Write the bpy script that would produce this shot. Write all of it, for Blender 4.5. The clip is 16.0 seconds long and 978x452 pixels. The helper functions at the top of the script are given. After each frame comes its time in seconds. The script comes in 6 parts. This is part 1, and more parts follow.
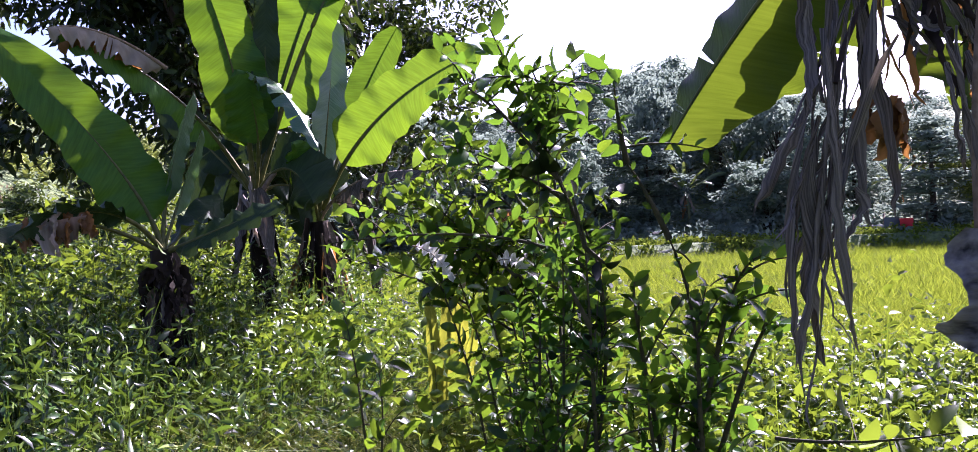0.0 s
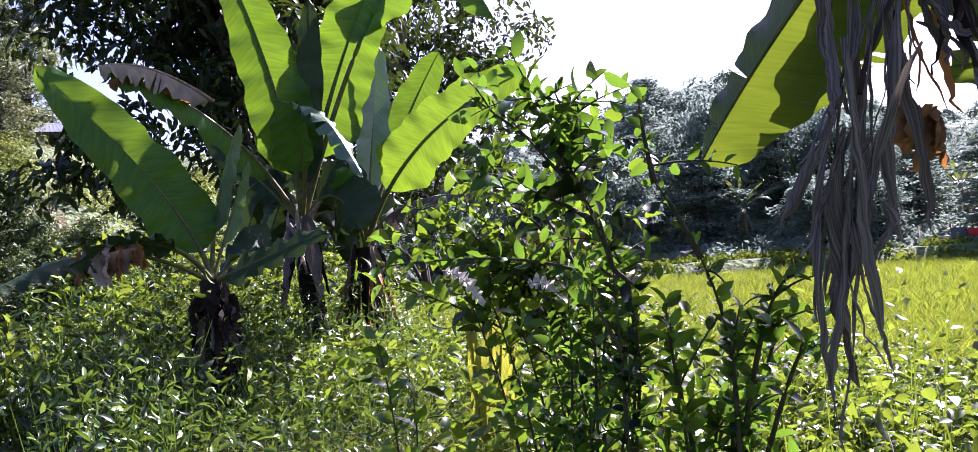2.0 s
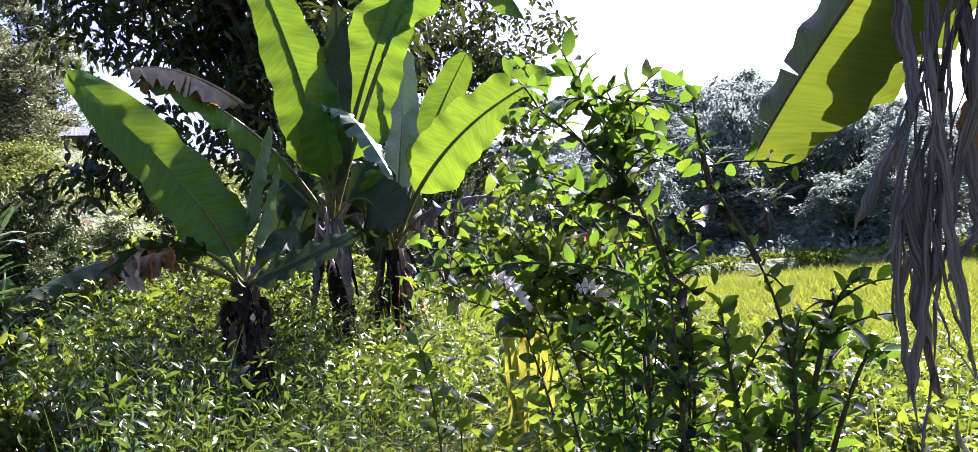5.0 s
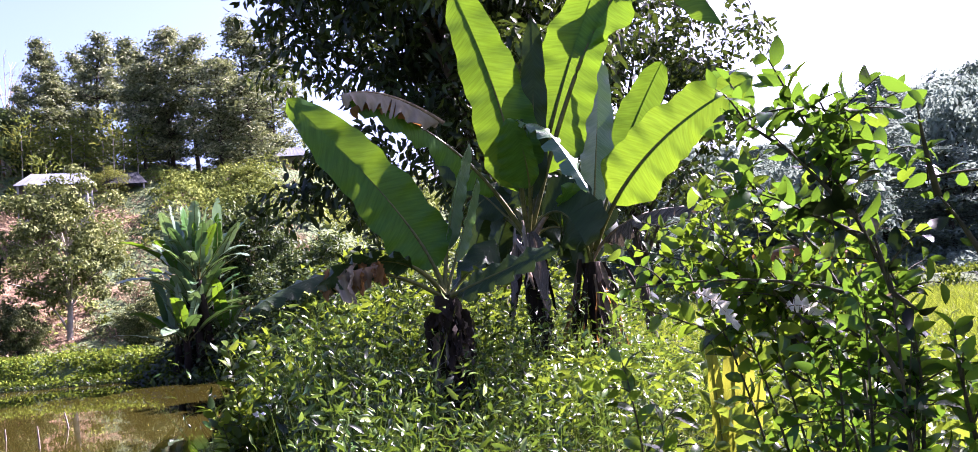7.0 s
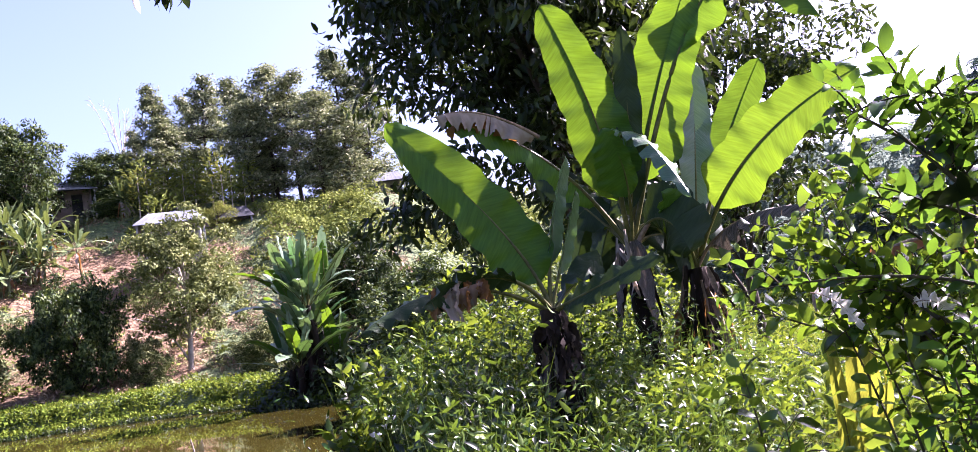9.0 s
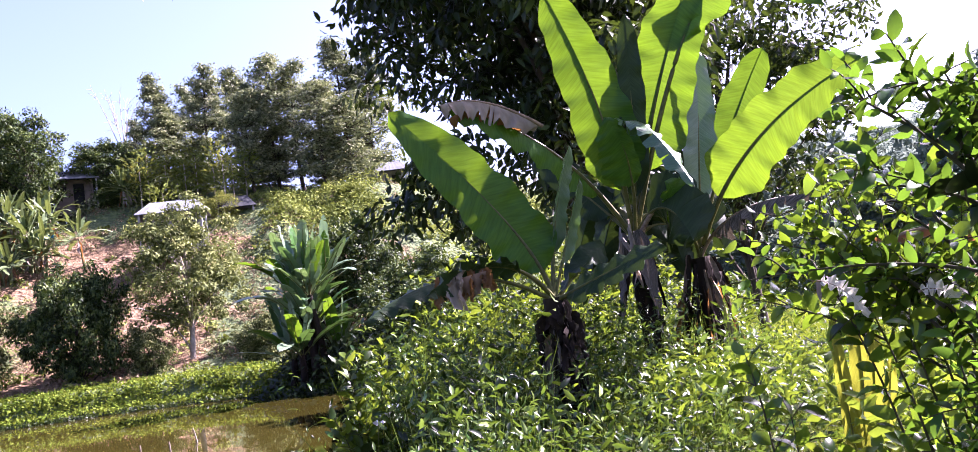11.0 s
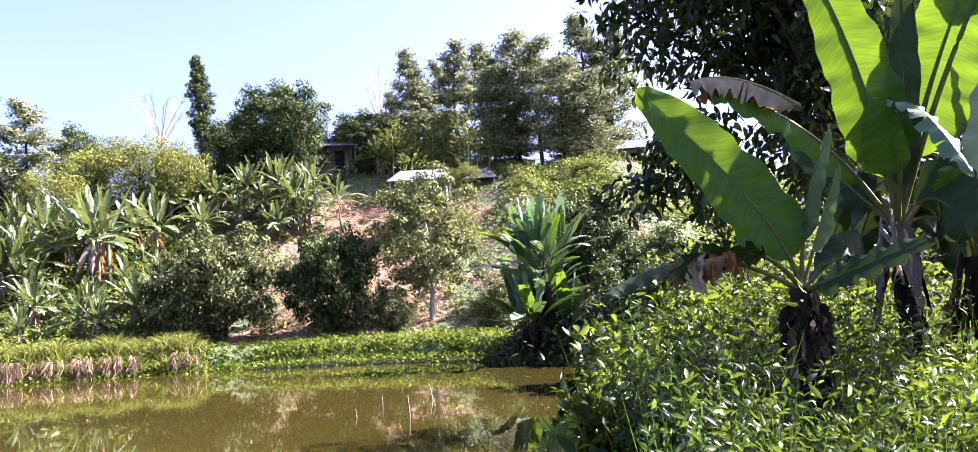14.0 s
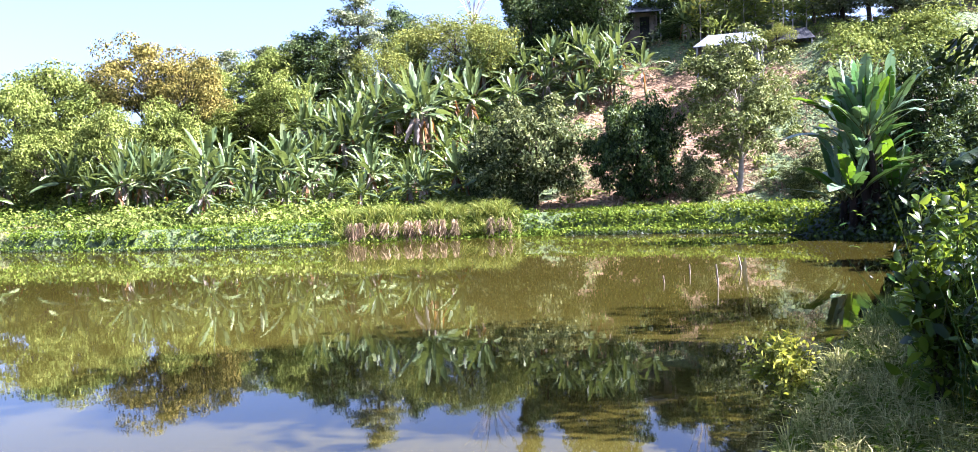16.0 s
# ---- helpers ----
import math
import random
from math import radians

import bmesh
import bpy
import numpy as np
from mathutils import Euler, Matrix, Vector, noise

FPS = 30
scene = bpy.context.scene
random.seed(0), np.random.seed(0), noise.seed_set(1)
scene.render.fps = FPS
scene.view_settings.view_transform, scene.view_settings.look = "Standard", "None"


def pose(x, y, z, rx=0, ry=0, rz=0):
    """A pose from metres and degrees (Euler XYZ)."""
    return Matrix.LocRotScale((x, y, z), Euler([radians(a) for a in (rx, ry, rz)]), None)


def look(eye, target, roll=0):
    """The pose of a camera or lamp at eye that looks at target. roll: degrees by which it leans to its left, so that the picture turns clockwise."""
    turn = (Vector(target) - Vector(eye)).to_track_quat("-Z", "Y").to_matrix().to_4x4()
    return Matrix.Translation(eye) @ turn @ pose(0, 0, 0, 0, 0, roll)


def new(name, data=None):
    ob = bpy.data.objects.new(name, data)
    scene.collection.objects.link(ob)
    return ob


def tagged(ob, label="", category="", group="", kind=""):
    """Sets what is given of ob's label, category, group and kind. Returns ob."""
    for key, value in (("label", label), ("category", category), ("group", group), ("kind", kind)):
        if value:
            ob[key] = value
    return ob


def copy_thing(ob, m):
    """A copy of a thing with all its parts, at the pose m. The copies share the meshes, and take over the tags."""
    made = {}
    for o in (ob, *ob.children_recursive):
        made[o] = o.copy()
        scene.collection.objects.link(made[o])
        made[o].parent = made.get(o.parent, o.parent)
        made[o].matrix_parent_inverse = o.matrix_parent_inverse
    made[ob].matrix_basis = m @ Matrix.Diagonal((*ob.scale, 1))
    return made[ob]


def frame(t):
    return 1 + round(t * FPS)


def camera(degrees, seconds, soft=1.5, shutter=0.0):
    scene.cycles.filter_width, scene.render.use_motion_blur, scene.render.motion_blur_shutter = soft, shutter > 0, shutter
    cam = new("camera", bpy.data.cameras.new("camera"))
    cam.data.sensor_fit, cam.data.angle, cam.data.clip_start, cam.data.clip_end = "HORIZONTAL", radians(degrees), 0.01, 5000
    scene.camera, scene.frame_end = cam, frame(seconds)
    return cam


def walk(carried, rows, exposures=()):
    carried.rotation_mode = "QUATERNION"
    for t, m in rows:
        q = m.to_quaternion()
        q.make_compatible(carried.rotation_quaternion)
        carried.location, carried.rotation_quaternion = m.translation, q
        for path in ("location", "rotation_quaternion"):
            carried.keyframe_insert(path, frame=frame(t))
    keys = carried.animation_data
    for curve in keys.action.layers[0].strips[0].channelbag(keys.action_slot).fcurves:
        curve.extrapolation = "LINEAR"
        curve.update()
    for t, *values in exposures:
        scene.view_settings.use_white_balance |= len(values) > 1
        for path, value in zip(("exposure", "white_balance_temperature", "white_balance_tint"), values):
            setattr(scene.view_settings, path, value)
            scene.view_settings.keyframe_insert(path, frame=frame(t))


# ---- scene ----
cam = camera(58.13, 16.0, 0.8)
PATH = [
    (0.0, 0.024, 0.001, 2.180, 90.01, 3.33, 0.00),
    (0.5, 0.038, 0.002, 2.185, 90.55, 4.38, 0.42),
    (1.0, 0.066, -0.001, 2.188, 91.05, 5.40, 0.66),
    (1.5, 0.089, 0.011, 2.186, 91.56, 5.05, 1.77),
    (2.0, 0.096, 0.023, 2.181, 91.65, 4.75, 3.63),
    (2.5, 0.051, 0.022, 2.188, 91.61, 4.71, 3.83),
    (3.0, 0.007, 0.007, 2.192, 91.54, 4.79, 3.98),
    (5.5, 0.024, 0.086, 2.199, 92.07, 5.12, 5.83),
    (6.0, 0.016, 0.072, 2.212, 92.74, 4.82, 10.49),
    (6.5, 0.014, 0.065, 2.215, 93.22, 4.70, 15.12),
    (7.0, 0.003, 0.063, 2.215, 93.58, 5.06, 17.52),
    (7.5, -0.001, 0.062, 2.219, 94.07, 5.71, 19.33),
    (8.0, -0.003, 0.050, 2.220, 94.87, 6.39, 21.97),
    (8.5, -0.006, 0.048, 2.218, 95.27, 7.34, 23.57),
    (9.0, -0.014, 0.052, 2.215, 95.27, 7.96, 24.18),
    (11.5, -0.028, 0.044, 2.209, 94.51, 7.62, 24.30),
    (12.0, -0.029, 0.044, 2.212, 94.39, 7.34, 24.43),
    (12.5, -0.026, 0.048, 2.210, 94.30, 7.11, 24.75),
    (13.0, -0.031, 0.046, 2.210, 94.32, 6.43, 24.87),
    (13.5, -0.040, 0.027, 2.210, 94.62, 4.97, 28.72),
    (14.0, -0.065, 0.038, 2.202, 94.65, 3.33, 39.19),
    (14.5, -0.055, 0.033, 2.194, 92.88, 3.04, 49.60),
    (15.0, -0.022, -0.016, 2.178, 89.53, 2.96, 55.41),
    (15.5, -0.028, -0.072, 2.173, 88.23, 2.90, 57.92),
    (16.0, -0.056, -0.123, 2.180, 87.26, 2.86, 58.68),
]
walk(cam, [(r[0], pose(*r[1:])) for r in PATH], [(0.0, 2.76, 5500, 47), (3.0, 2.92, 5550, 47), (6.5, 3.14, 5650, 49), (9.0, 3.15, 5700, 51), (11.5, 3.24, 5700, 52), (13.0, 3.22, 5700, 51), (14.5, 3.40, 5700, 39), (15.0, 3.34, 5550, 34), (16.0, 3.42, 5400, 32)])

# ---- world, sun, exposure ----
SUN_AZ, SUN_EL = 38.0, 40.0
world = bpy.data.worlds.new("sky")
scene.world = world
world.use_nodes = True
wt = world.node_tree
sky = wt.nodes.new("ShaderNodeTexSky")
sky.sky_type = "NISHITA"
sky.sun_disc = False
sky.sun_elevation, sky.sun_rotation = radians(SUN_EL), radians(SUN_AZ)
sky.air_density, sky.dust_density, sky.ozone_density = 0.85, 3.6, 2.4
wt.nodes["Background"].inputs[1].default_value = 0.048
wt.links.new(sky.outputs[0], wt.nodes["Background"].inputs[0])
sun_dir = Vector((math.sin(radians(SUN_AZ)) * math.cos(radians(SUN_EL)), math.cos(radians(SUN_AZ)) * math.cos(radians(SUN_EL)), math.sin(radians(SUN_EL))))
sun = new("sun", bpy.data.lights.new("sun", "SUN"))
sun.data.energy, sun.data.angle, sun.data.color = 5.0, radians(0.6), (1.0, 0.93, 0.80)
sun.matrix_world = look((0, 0, 60), Vector((0, 0, 60)) - sun_dir)

# ---- materials ----
rng = np.random.default_rng(7)


def nodes_of(name):
    m = bpy.data.materials.new(name)
    m.use_nodes = True
    t = m.node_tree
    return m, t, t.nodes["Principled BSDF"], t.nodes["Material Output"]


def ramp(t, source, stops):
    n = t.nodes.new("ShaderNodeValToRGB")
    while len(n.color_ramp.elements) < len(stops):
        n.color_ramp.elements.new(0.5)
    for e, (p, c) in zip(n.color_ramp.elements, stops):
        e.position, e.color = p, (*c, 1)
    t.links.new(source, n.inputs[0])
    return n.outputs[0]


def noise_of(t, scale, detail=4.0, coords="Object", stretch=None):
    co = t.nodes.new("ShaderNodeTexCoord").outputs[coords]
    if stretch:
        mp = t.nodes.new("ShaderNodeMapping")
        mp.inputs["Scale"].default_value = stretch
        t.links.new(co, mp.inputs[0])
        co = mp.outputs[0]
    n = t.nodes.new("ShaderNodeTexNoise")
    n.inputs["Scale"].default_value, n.inputs["Detail"].default_value = scale, detail
    t.links.new(co, n.inputs["Vector"])
    return n.outputs[0]


def mixed(t, fac, a, b, kind="MIX"):
    n = t.nodes.new("ShaderNodeMix")
    n.data_type, n.blend_type = "RGBA", kind
    for s, v in ((n.inputs[0], fac), (n.inputs[6], a), (n.inputs[7], b)):
        if hasattr(v, "is_output"):
            t.links.new(v, s)
        else:
            s.default_value = v if not isinstance(v, tuple) else (*v, 1)
    return n.outputs[2]


def bumped(t, bsdf, source, strength, distance=0.02):
    b = t.nodes.new("ShaderNodeBump")
    b.inputs["Strength"].default_value, b.inputs["Distance"].default_value = strength, distance
    t.links.new(source, b.inputs["Height"])
    t.links.new(b.outputs[0], bsdf.inputs["Normal"])


def leaf_material(name, dark, mid, light, glow, thin=0.45, rough=0.45, island=True, patch=0.5, gloss=0.06):
    """Thin leaf: gloss and colour on top, light that shines through; each leaf takes a shade between dark and light."""
    m, t, p, out = nodes_of(name)
    if island:
        rnd = t.nodes.new("ShaderNodeNewGeometry").outputs["Random Per Island"]
    else:
        rnd = t.nodes.new("ShaderNodeObjectInfo").outputs["Random"]
    deep = tuple(q * 0.6 for q in dark)
    c = ramp(t, rnd, ((0.0, deep), (0.3, dark), (0.66, mid), (1.0, light)))
    n = ramp(t, noise_of(t, patch), ((0.32, (0.55, 0.62, 0.55)), (0.68, (1.3, 1.22, 1.15))))
    c = mixed(t, 1.0, c, n, "MULTIPLY")
    t.links.new(c, p.inputs["Base Color"])
    p.inputs["Roughness"].default_value = rough
    p.inputs["Specular IOR Level"].default_value = gloss
    tr = t.nodes.new("ShaderNodeBsdfTranslucent")
    t.links.new(mixed(t, 0.65, c, glow), tr.inputs[0])
    mx = t.nodes.new("ShaderNodeMixShader")
    mx.inputs[0].default_value = thin
    t.links.new(p.outputs[0], mx.inputs[1])
    t.links.new(tr.outputs[0], mx.inputs[2])
    t.links.new(mx.outputs[0], out.inputs[0])
    return m


def banana_material(name, dark, light, glow, thin, rough, brown=0.0, veined=42.0, gloss=0.1):
    """Banana blade: fine veins across the leaf along uv x, a browned rim where brown is above zero."""
    m, t, p, out = nodes_of(name)
    uv = t.nodes.new("ShaderNodeTexCoord").outputs["UV"]
    streak = noise_of(t, 1.0, 5.0, "UV", (1.3, veined * 1.5, 1.0))
    veins = ramp(t, streak, ((0.30, (0, 0, 0)), (0.72, (1, 1, 1))))
    c = mixed(t, veins, dark, light)
    n = noise_of(t, 3.0)
    c = mixed(t, 1.0, c, ramp(t, n, ((0.3, (0.78, 0.8, 0.75)), (0.7, (1.15, 1.1, 1.05)))), "MULTIPLY")
    if brown:
        sp = t.nodes.new("ShaderNodeSeparateXYZ")
        t.links.new(uv, sp.inputs[0])
        ad = t.nodes.new("ShaderNodeMath")
        ad.operation = "MULTIPLY_ADD"
        t.links.new(noise_of(t, 9.0), ad.inputs[0])
        ad.inputs[1].default_value = 0.35
        t.links.new(sp.outputs[0], ad.inputs[2])
        c = mixed(t, ramp(t, ad.outputs[0], ((1.12 - brown, (0, 0, 0)), (1.2 - brown, (1, 1, 1)))), c, (0.16, 0.075, 0.03))
    t.links.new(c, p.inputs["Base Color"])
    p.inputs["Roughness"].default_value = rough
    p.inputs["Specular IOR Level"].default_value = gloss
    bumped(t, p, veins, 0.35, 0.004)
    tr = t.nodes.new("ShaderNodeBsdfTranslucent")
    through_light = mixed(t, 1.0, mixed(t, 0.55, c, glow), ramp(t, streak, ((0.34, (0.86, 0.88, 0.82)), (0.66, (1.06, 1.04, 1.0)))), "MULTIPLY")
    t.links.new(mixed(t, 1.0, through_light, ramp(t, n, ((0.3, (0.84, 0.88, 0.8)), (0.7, (1.06, 1.03, 1.0)))), "MULTIPLY"), tr.inputs[0])
    mx = t.nodes.new("ShaderNodeMixShader")
    mx.inputs[0].default_value = thin
    t.links.new(p.outputs[0], mx.inputs[1])
    t.links.new(tr.outputs[0], mx.inputs[2])
    t.links.new(mx.outputs[0], out.inputs[0])
    return m


def rough_material(name, a, b, scale, rough=0.85, bump=0.5, stretch=None, distance=0.02):
    m, t, p, out = nodes_of(name)
    n = noise_of(t, scale, 8.0, "Object", stretch)
    c = ramp(t, n, ((0.3, a), (0.7, b)))
    big = ramp(t, noise_of(t, scale * 0.13, 3.0), ((0.3, (0.75, 0.75, 0.75)), (0.7, (1.15, 1.15, 1.15))))
    t.links.new(mixed(t, 1.0, c, big, "MULTIPLY"), p.inputs["Base Color"])
    p.inputs["Roughness"].default_value = rough
    p.inputs["Specular IOR Level"].default_value = 0.12
    bumped(t, p, n, bump, distance)
    return m


M_BANANA = banana_material("banana_blade", (0.014, 0.055, 0.008), (0.034, 0.105, 0.014), (0.25, 0.43, 0.006), 0.27, 0.34, 0.0, 30.0, 0.15)
M_BANANA_RIM = banana_material("banana_blade_browned", (0.014, 0.055, 0.008), (0.034, 0.105, 0.014), (0.27, 0.43, 0.006), 0.27, 0.36, 0.12, 30.0, 0.15)
M_BANANA_BLUE = banana_material("banana_blade_waxy", (0.030, 0.080, 0.032), (0.060, 0.125, 0.052), (0.14, 0.27, 0.03), 0.16, 0.32, 0.0, 42.0, 0.6)
# browned blade darkened in colour for the shadows of the leaves above it
M_BANANA_DIMMED = banana_material("banana_blade_dimmed", (0.022, 0.042, 0.007), (0.034, 0.06, 0.010), (0.15, 0.21, 0.004), 0.31, 0.45, 0.12, 42.0, 0.1)
# glossy waxy blade, its base colour paled to carry the sheen as well
M_BANANA_SHEEN = banana_material("banana_blade_sheen", (0.075, 0.135, 0.075), (0.13, 0.20, 0.12), (0.20, 0.34, 0.05), 0.18, 0.3, 0.0, 42.0, 0.8)
# shaded copy of the banana blade: the shade sits in the base colour
M_BANANA_SHADE = banana_material("banana_blade_shaded", (0.012, 0.026, 0.009), (0.020, 0.042, 0.014), (0.06, 0.10, 0.010), 0.10, 0.5, 0.0, 42.0, 0.15)
M_BANANA_YELLOW = banana_material("banana_blade_yellow", (0.13, 0.15, 0.02), (0.20, 0.21, 0.03), (0.42, 0.42, 0.03), 0.40, 0.4, 0.1)
M_BANANA_FAR = leaf_material("banana_leaf_far", (0.045, 0.072, 0.028), (0.122, 0.172, 0.068), (0.26, 0.305, 0.15), (0.28, 0.36, 0.06), 0.15, 0.45, True, 0.5, 0.2)
M_DRY = banana_material("dry_banana_leaf", (0.010, 0.009, 0.008), (0.19, 0.168, 0.148), (0.12, 0.09, 0.065), 0.10, 0.8, 0.0, 60.0)
M_PAPER = rough_material("papery_dry_leaf", (0.016, 0.015, 0.014), (0.215, 0.198, 0.182), 26.0, 0.8, 0.8, (0.35, 1, 1.6))
M_DRY_PALE = banana_material("pale_dry_banana_leaf", (0.15, 0.125, 0.105), (0.27, 0.24, 0.21), (0.24, 0.17, 0.10), 0.15, 0.7, 0.0, 7.0)
# pale dead leaf, its colour whitened further to paint the sun's glare
M_GLARE_LEAF = banana_material("glare_white_banana_leaf", (0.34, 0.335, 0.31), (0.60, 0.59, 0.56), (0.62, 0.60, 0.54), 0.42, 0.5, 0.0, 12.0, 0.3)
M_DRY_PINK = banana_material("dead_leaf_pinkish", (0.16, 0.105, 0.085), (0.27, 0.19, 0.16), (0.34, 0.20, 0.12), 0.2, 0.8, 0.0, 9.0)
M_DRY_BROWN = banana_material("brown_banana_leaf", (0.10, 0.055, 0.028), (0.15, 0.09, 0.048), (0.50, 0.22, 0.04), 0.3, 0.8, 0.0, 9.0)
M_RIB = rough_material("midrib", (0.045, 0.052, 0.013), (0.10, 0.098, 0.028), 30.0, 0.4, 0.1)
M_RIB_DRY = rough_material("dry_midrib", (0.10, 0.07, 0.04), (0.20, 0.15, 0.10), 40.0, 0.8, 0.3)
# dark stem brown, lowered further in colour for the shade under the leaves
M_STEM = rough_material("pseudostem", (0.005, 0.004, 0.003), (0.032, 0.022, 0.015), 7.0, 0.85, 0.8, (1, 1, 0.15), 0.03)
M_STEM_GREEN = rough_material("pseudostem_green", (0.07, 0.09, 0.035), (0.16, 0.17, 0.07), 6.0, 0.5, 0.4, (1, 1, 0.2))
M_BARK = rough_material("bark", (0.02, 0.016, 0.012), (0.06, 0.048, 0.036), 9.0, 0.9, 0.8, (1, 1, 0.25), 0.03)
M_BARK_PALE = rough_material("pale_bark", (0.24, 0.21, 0.17), (0.40, 0.36, 0.30), 7.0, 0.9, 0.5)
M_TWIG = rough_material("twig", (0.018, 0.018, 0.008), (0.05, 0.045, 0.02), 40.0, 0.8, 0.3)
M_CITRUS = leaf_material("citrus_leaf", (0.003, 0.013, 0.003), (0.012, 0.050, 0.006), (0.045, 0.11, 0.012), (0.18, 0.36, 0.015), 0.24, 0.26, True, 2.0, 0.16)
# lit copy of the citrus leaf: backlight is put into the lighter colour
M_CITRUS_LIT = leaf_material("lit_citrus_leaf", (0.006, 0.022, 0.004), (0.028, 0.074, 0.010), (0.11, 0.165, 0.020), (0.26, 0.42, 0.012), 0.25, 0.25, True, 2.5, 0.24)
# near-black leaf colour that holds the shade on the leaning shoot
M_SHOOT_SHADED = leaf_material("shaded_shoot_leaf", (0.003, 0.007, 0.003), (0.007, 0.017, 0.005), (0.016, 0.036, 0.009), (0.05, 0.10, 0.01), 0.06, 0.35, True, 2.0, 0.12)
M_WEED = leaf_material("weed_leaf", (0.003, 0.011, 0.003), (0.027, 0.072, 0.012), (0.16, 0.215, 0.06), (0.20, 0.33, 0.020), 0.17, 0.28, True, 1.2, 0.24)
M_YELLOW = leaf_material("yellow_green_leaf", (0.06, 0.085, 0.012), (0.17, 0.19, 0.025), (0.33, 0.33, 0.06), (0.44, 0.46, 0.04), 0.3, 0.5, True, 2.0, 0.1)
M_VINE = leaf_material("vine_leaf", (0.010, 0.026, 0.004), (0.050, 0.090, 0.011), (0.15, 0.20, 0.025), (0.29, 0.40, 0.02), 0.26, 0.38, True, 1.0, 0.14)
M_GRASS = leaf_material("grass_blade", (0.055, 0.085, 0.014), (0.12, 0.155, 0.028), (0.24, 0.25, 0.075), (0.34, 0.37, 0.045), 0.22, 0.5, True, 0.8)
M_TURF = leaf_material("short_grass", (0.05, 0.085, 0.018), (0.16, 0.21, 0.055), (0.32, 0.33, 0.11), (0.32, 0.36, 0.06), 0.25, 0.55, True, 1.6)
M_DRYGRASS = leaf_material("tangled_dry_grass", (0.13, 0.15, 0.04), (0.30, 0.31, 0.10), (0.50, 0.46, 0.20), (0.45, 0.42, 0.14), 0.25, 0.6, True, 1.6)
M_RICE = leaf_material("rice_blade", (0.030, 0.060, 0.006), (0.095, 0.145, 0.012), (0.20, 0.24, 0.028), (0.25, 0.31, 0.018), 0.34, 0.5, True, 0.25)
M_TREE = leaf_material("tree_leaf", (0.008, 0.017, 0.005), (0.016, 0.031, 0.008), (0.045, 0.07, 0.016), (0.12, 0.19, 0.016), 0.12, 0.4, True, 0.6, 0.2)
M_TREE_DARK = leaf_material("dark_tree_leaf", (0.016, 0.032, 0.010), (0.045, 0.078, 0.021), (0.11, 0.145, 0.042), (0.14, 0.20, 0.025), 0.11, 0.6, True, 0.5, 0.12)
M_TREE_RIDGE = leaf_material("ridge_tree_leaf", (0.065, 0.086, 0.046), (0.150, 0.178, 0.092), (0.27, 0.29, 0.165), (0.26, 0.31, 0.10), 0.20, 0.65, True, 0.5, 0.12)
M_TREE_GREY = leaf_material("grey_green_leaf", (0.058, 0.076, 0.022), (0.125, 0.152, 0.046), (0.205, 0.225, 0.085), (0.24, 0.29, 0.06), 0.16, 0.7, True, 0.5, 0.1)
# the far hill's haze is put into this pale blue-grey leaf colour
M_WOOD_HAZE = leaf_material("hazed_wood_leaf", (0.132, 0.178, 0.150), (0.162, 0.214, 0.178), (0.190, 0.240, 0.185), (0.17, 0.22, 0.17), 0.42, 0.9, True, 0.35, 0.0)
M_BUSH = leaf_material("slope_bush_leaf", (0.034, 0.048, 0.018), (0.100, 0.124, 0.045), (0.22, 0.235, 0.105), (0.19, 0.23, 0.05), 0.15, 0.7, True, 0.6)
M_TREE_LIGHT = leaf_material("light_tree_leaf", (0.075, 0.102, 0.022), (0.130, 0.166, 0.036), (0.200, 0.232, 0.060), (0.30, 0.36, 0.05), 0.16, 0.65, True, 0.4, 0.03)
M_TREE_YELLOW = leaf_material("yellow_tree_leaf", (0.070, 0.096, 0.024), (0.128, 0.158, 0.036), (0.21, 0.222, 0.05), (0.36, 0.37, 0.05), 0.16, 0.75, True, 0.4)
M_TREE_RUST = leaf_material("rusty_tree_leaf", (0.060, 0.062, 0.016), (0.17, 0.150, 0.036), (0.26, 0.22, 0.06), (0.34, 0.28, 0.06), 0.14, 0.75, True, 0.4, 0.02)
M_BANK = leaf_material("bank_leaf", (0.042, 0.073, 0.010), (0.090, 0.138, 0.018), (0.155, 0.200, 0.034), (0.29, 0.36, 0.03), 0.18, 0.7, True, 0.35, 0.0)
M_STRAW = leaf_material("dry_grass", (0.12, 0.085, 0.05), (0.20, 0.15, 0.095), (0.29, 0.235, 0.155), (0.28, 0.23, 0.13), 0.18, 0.8, True, 0.6)


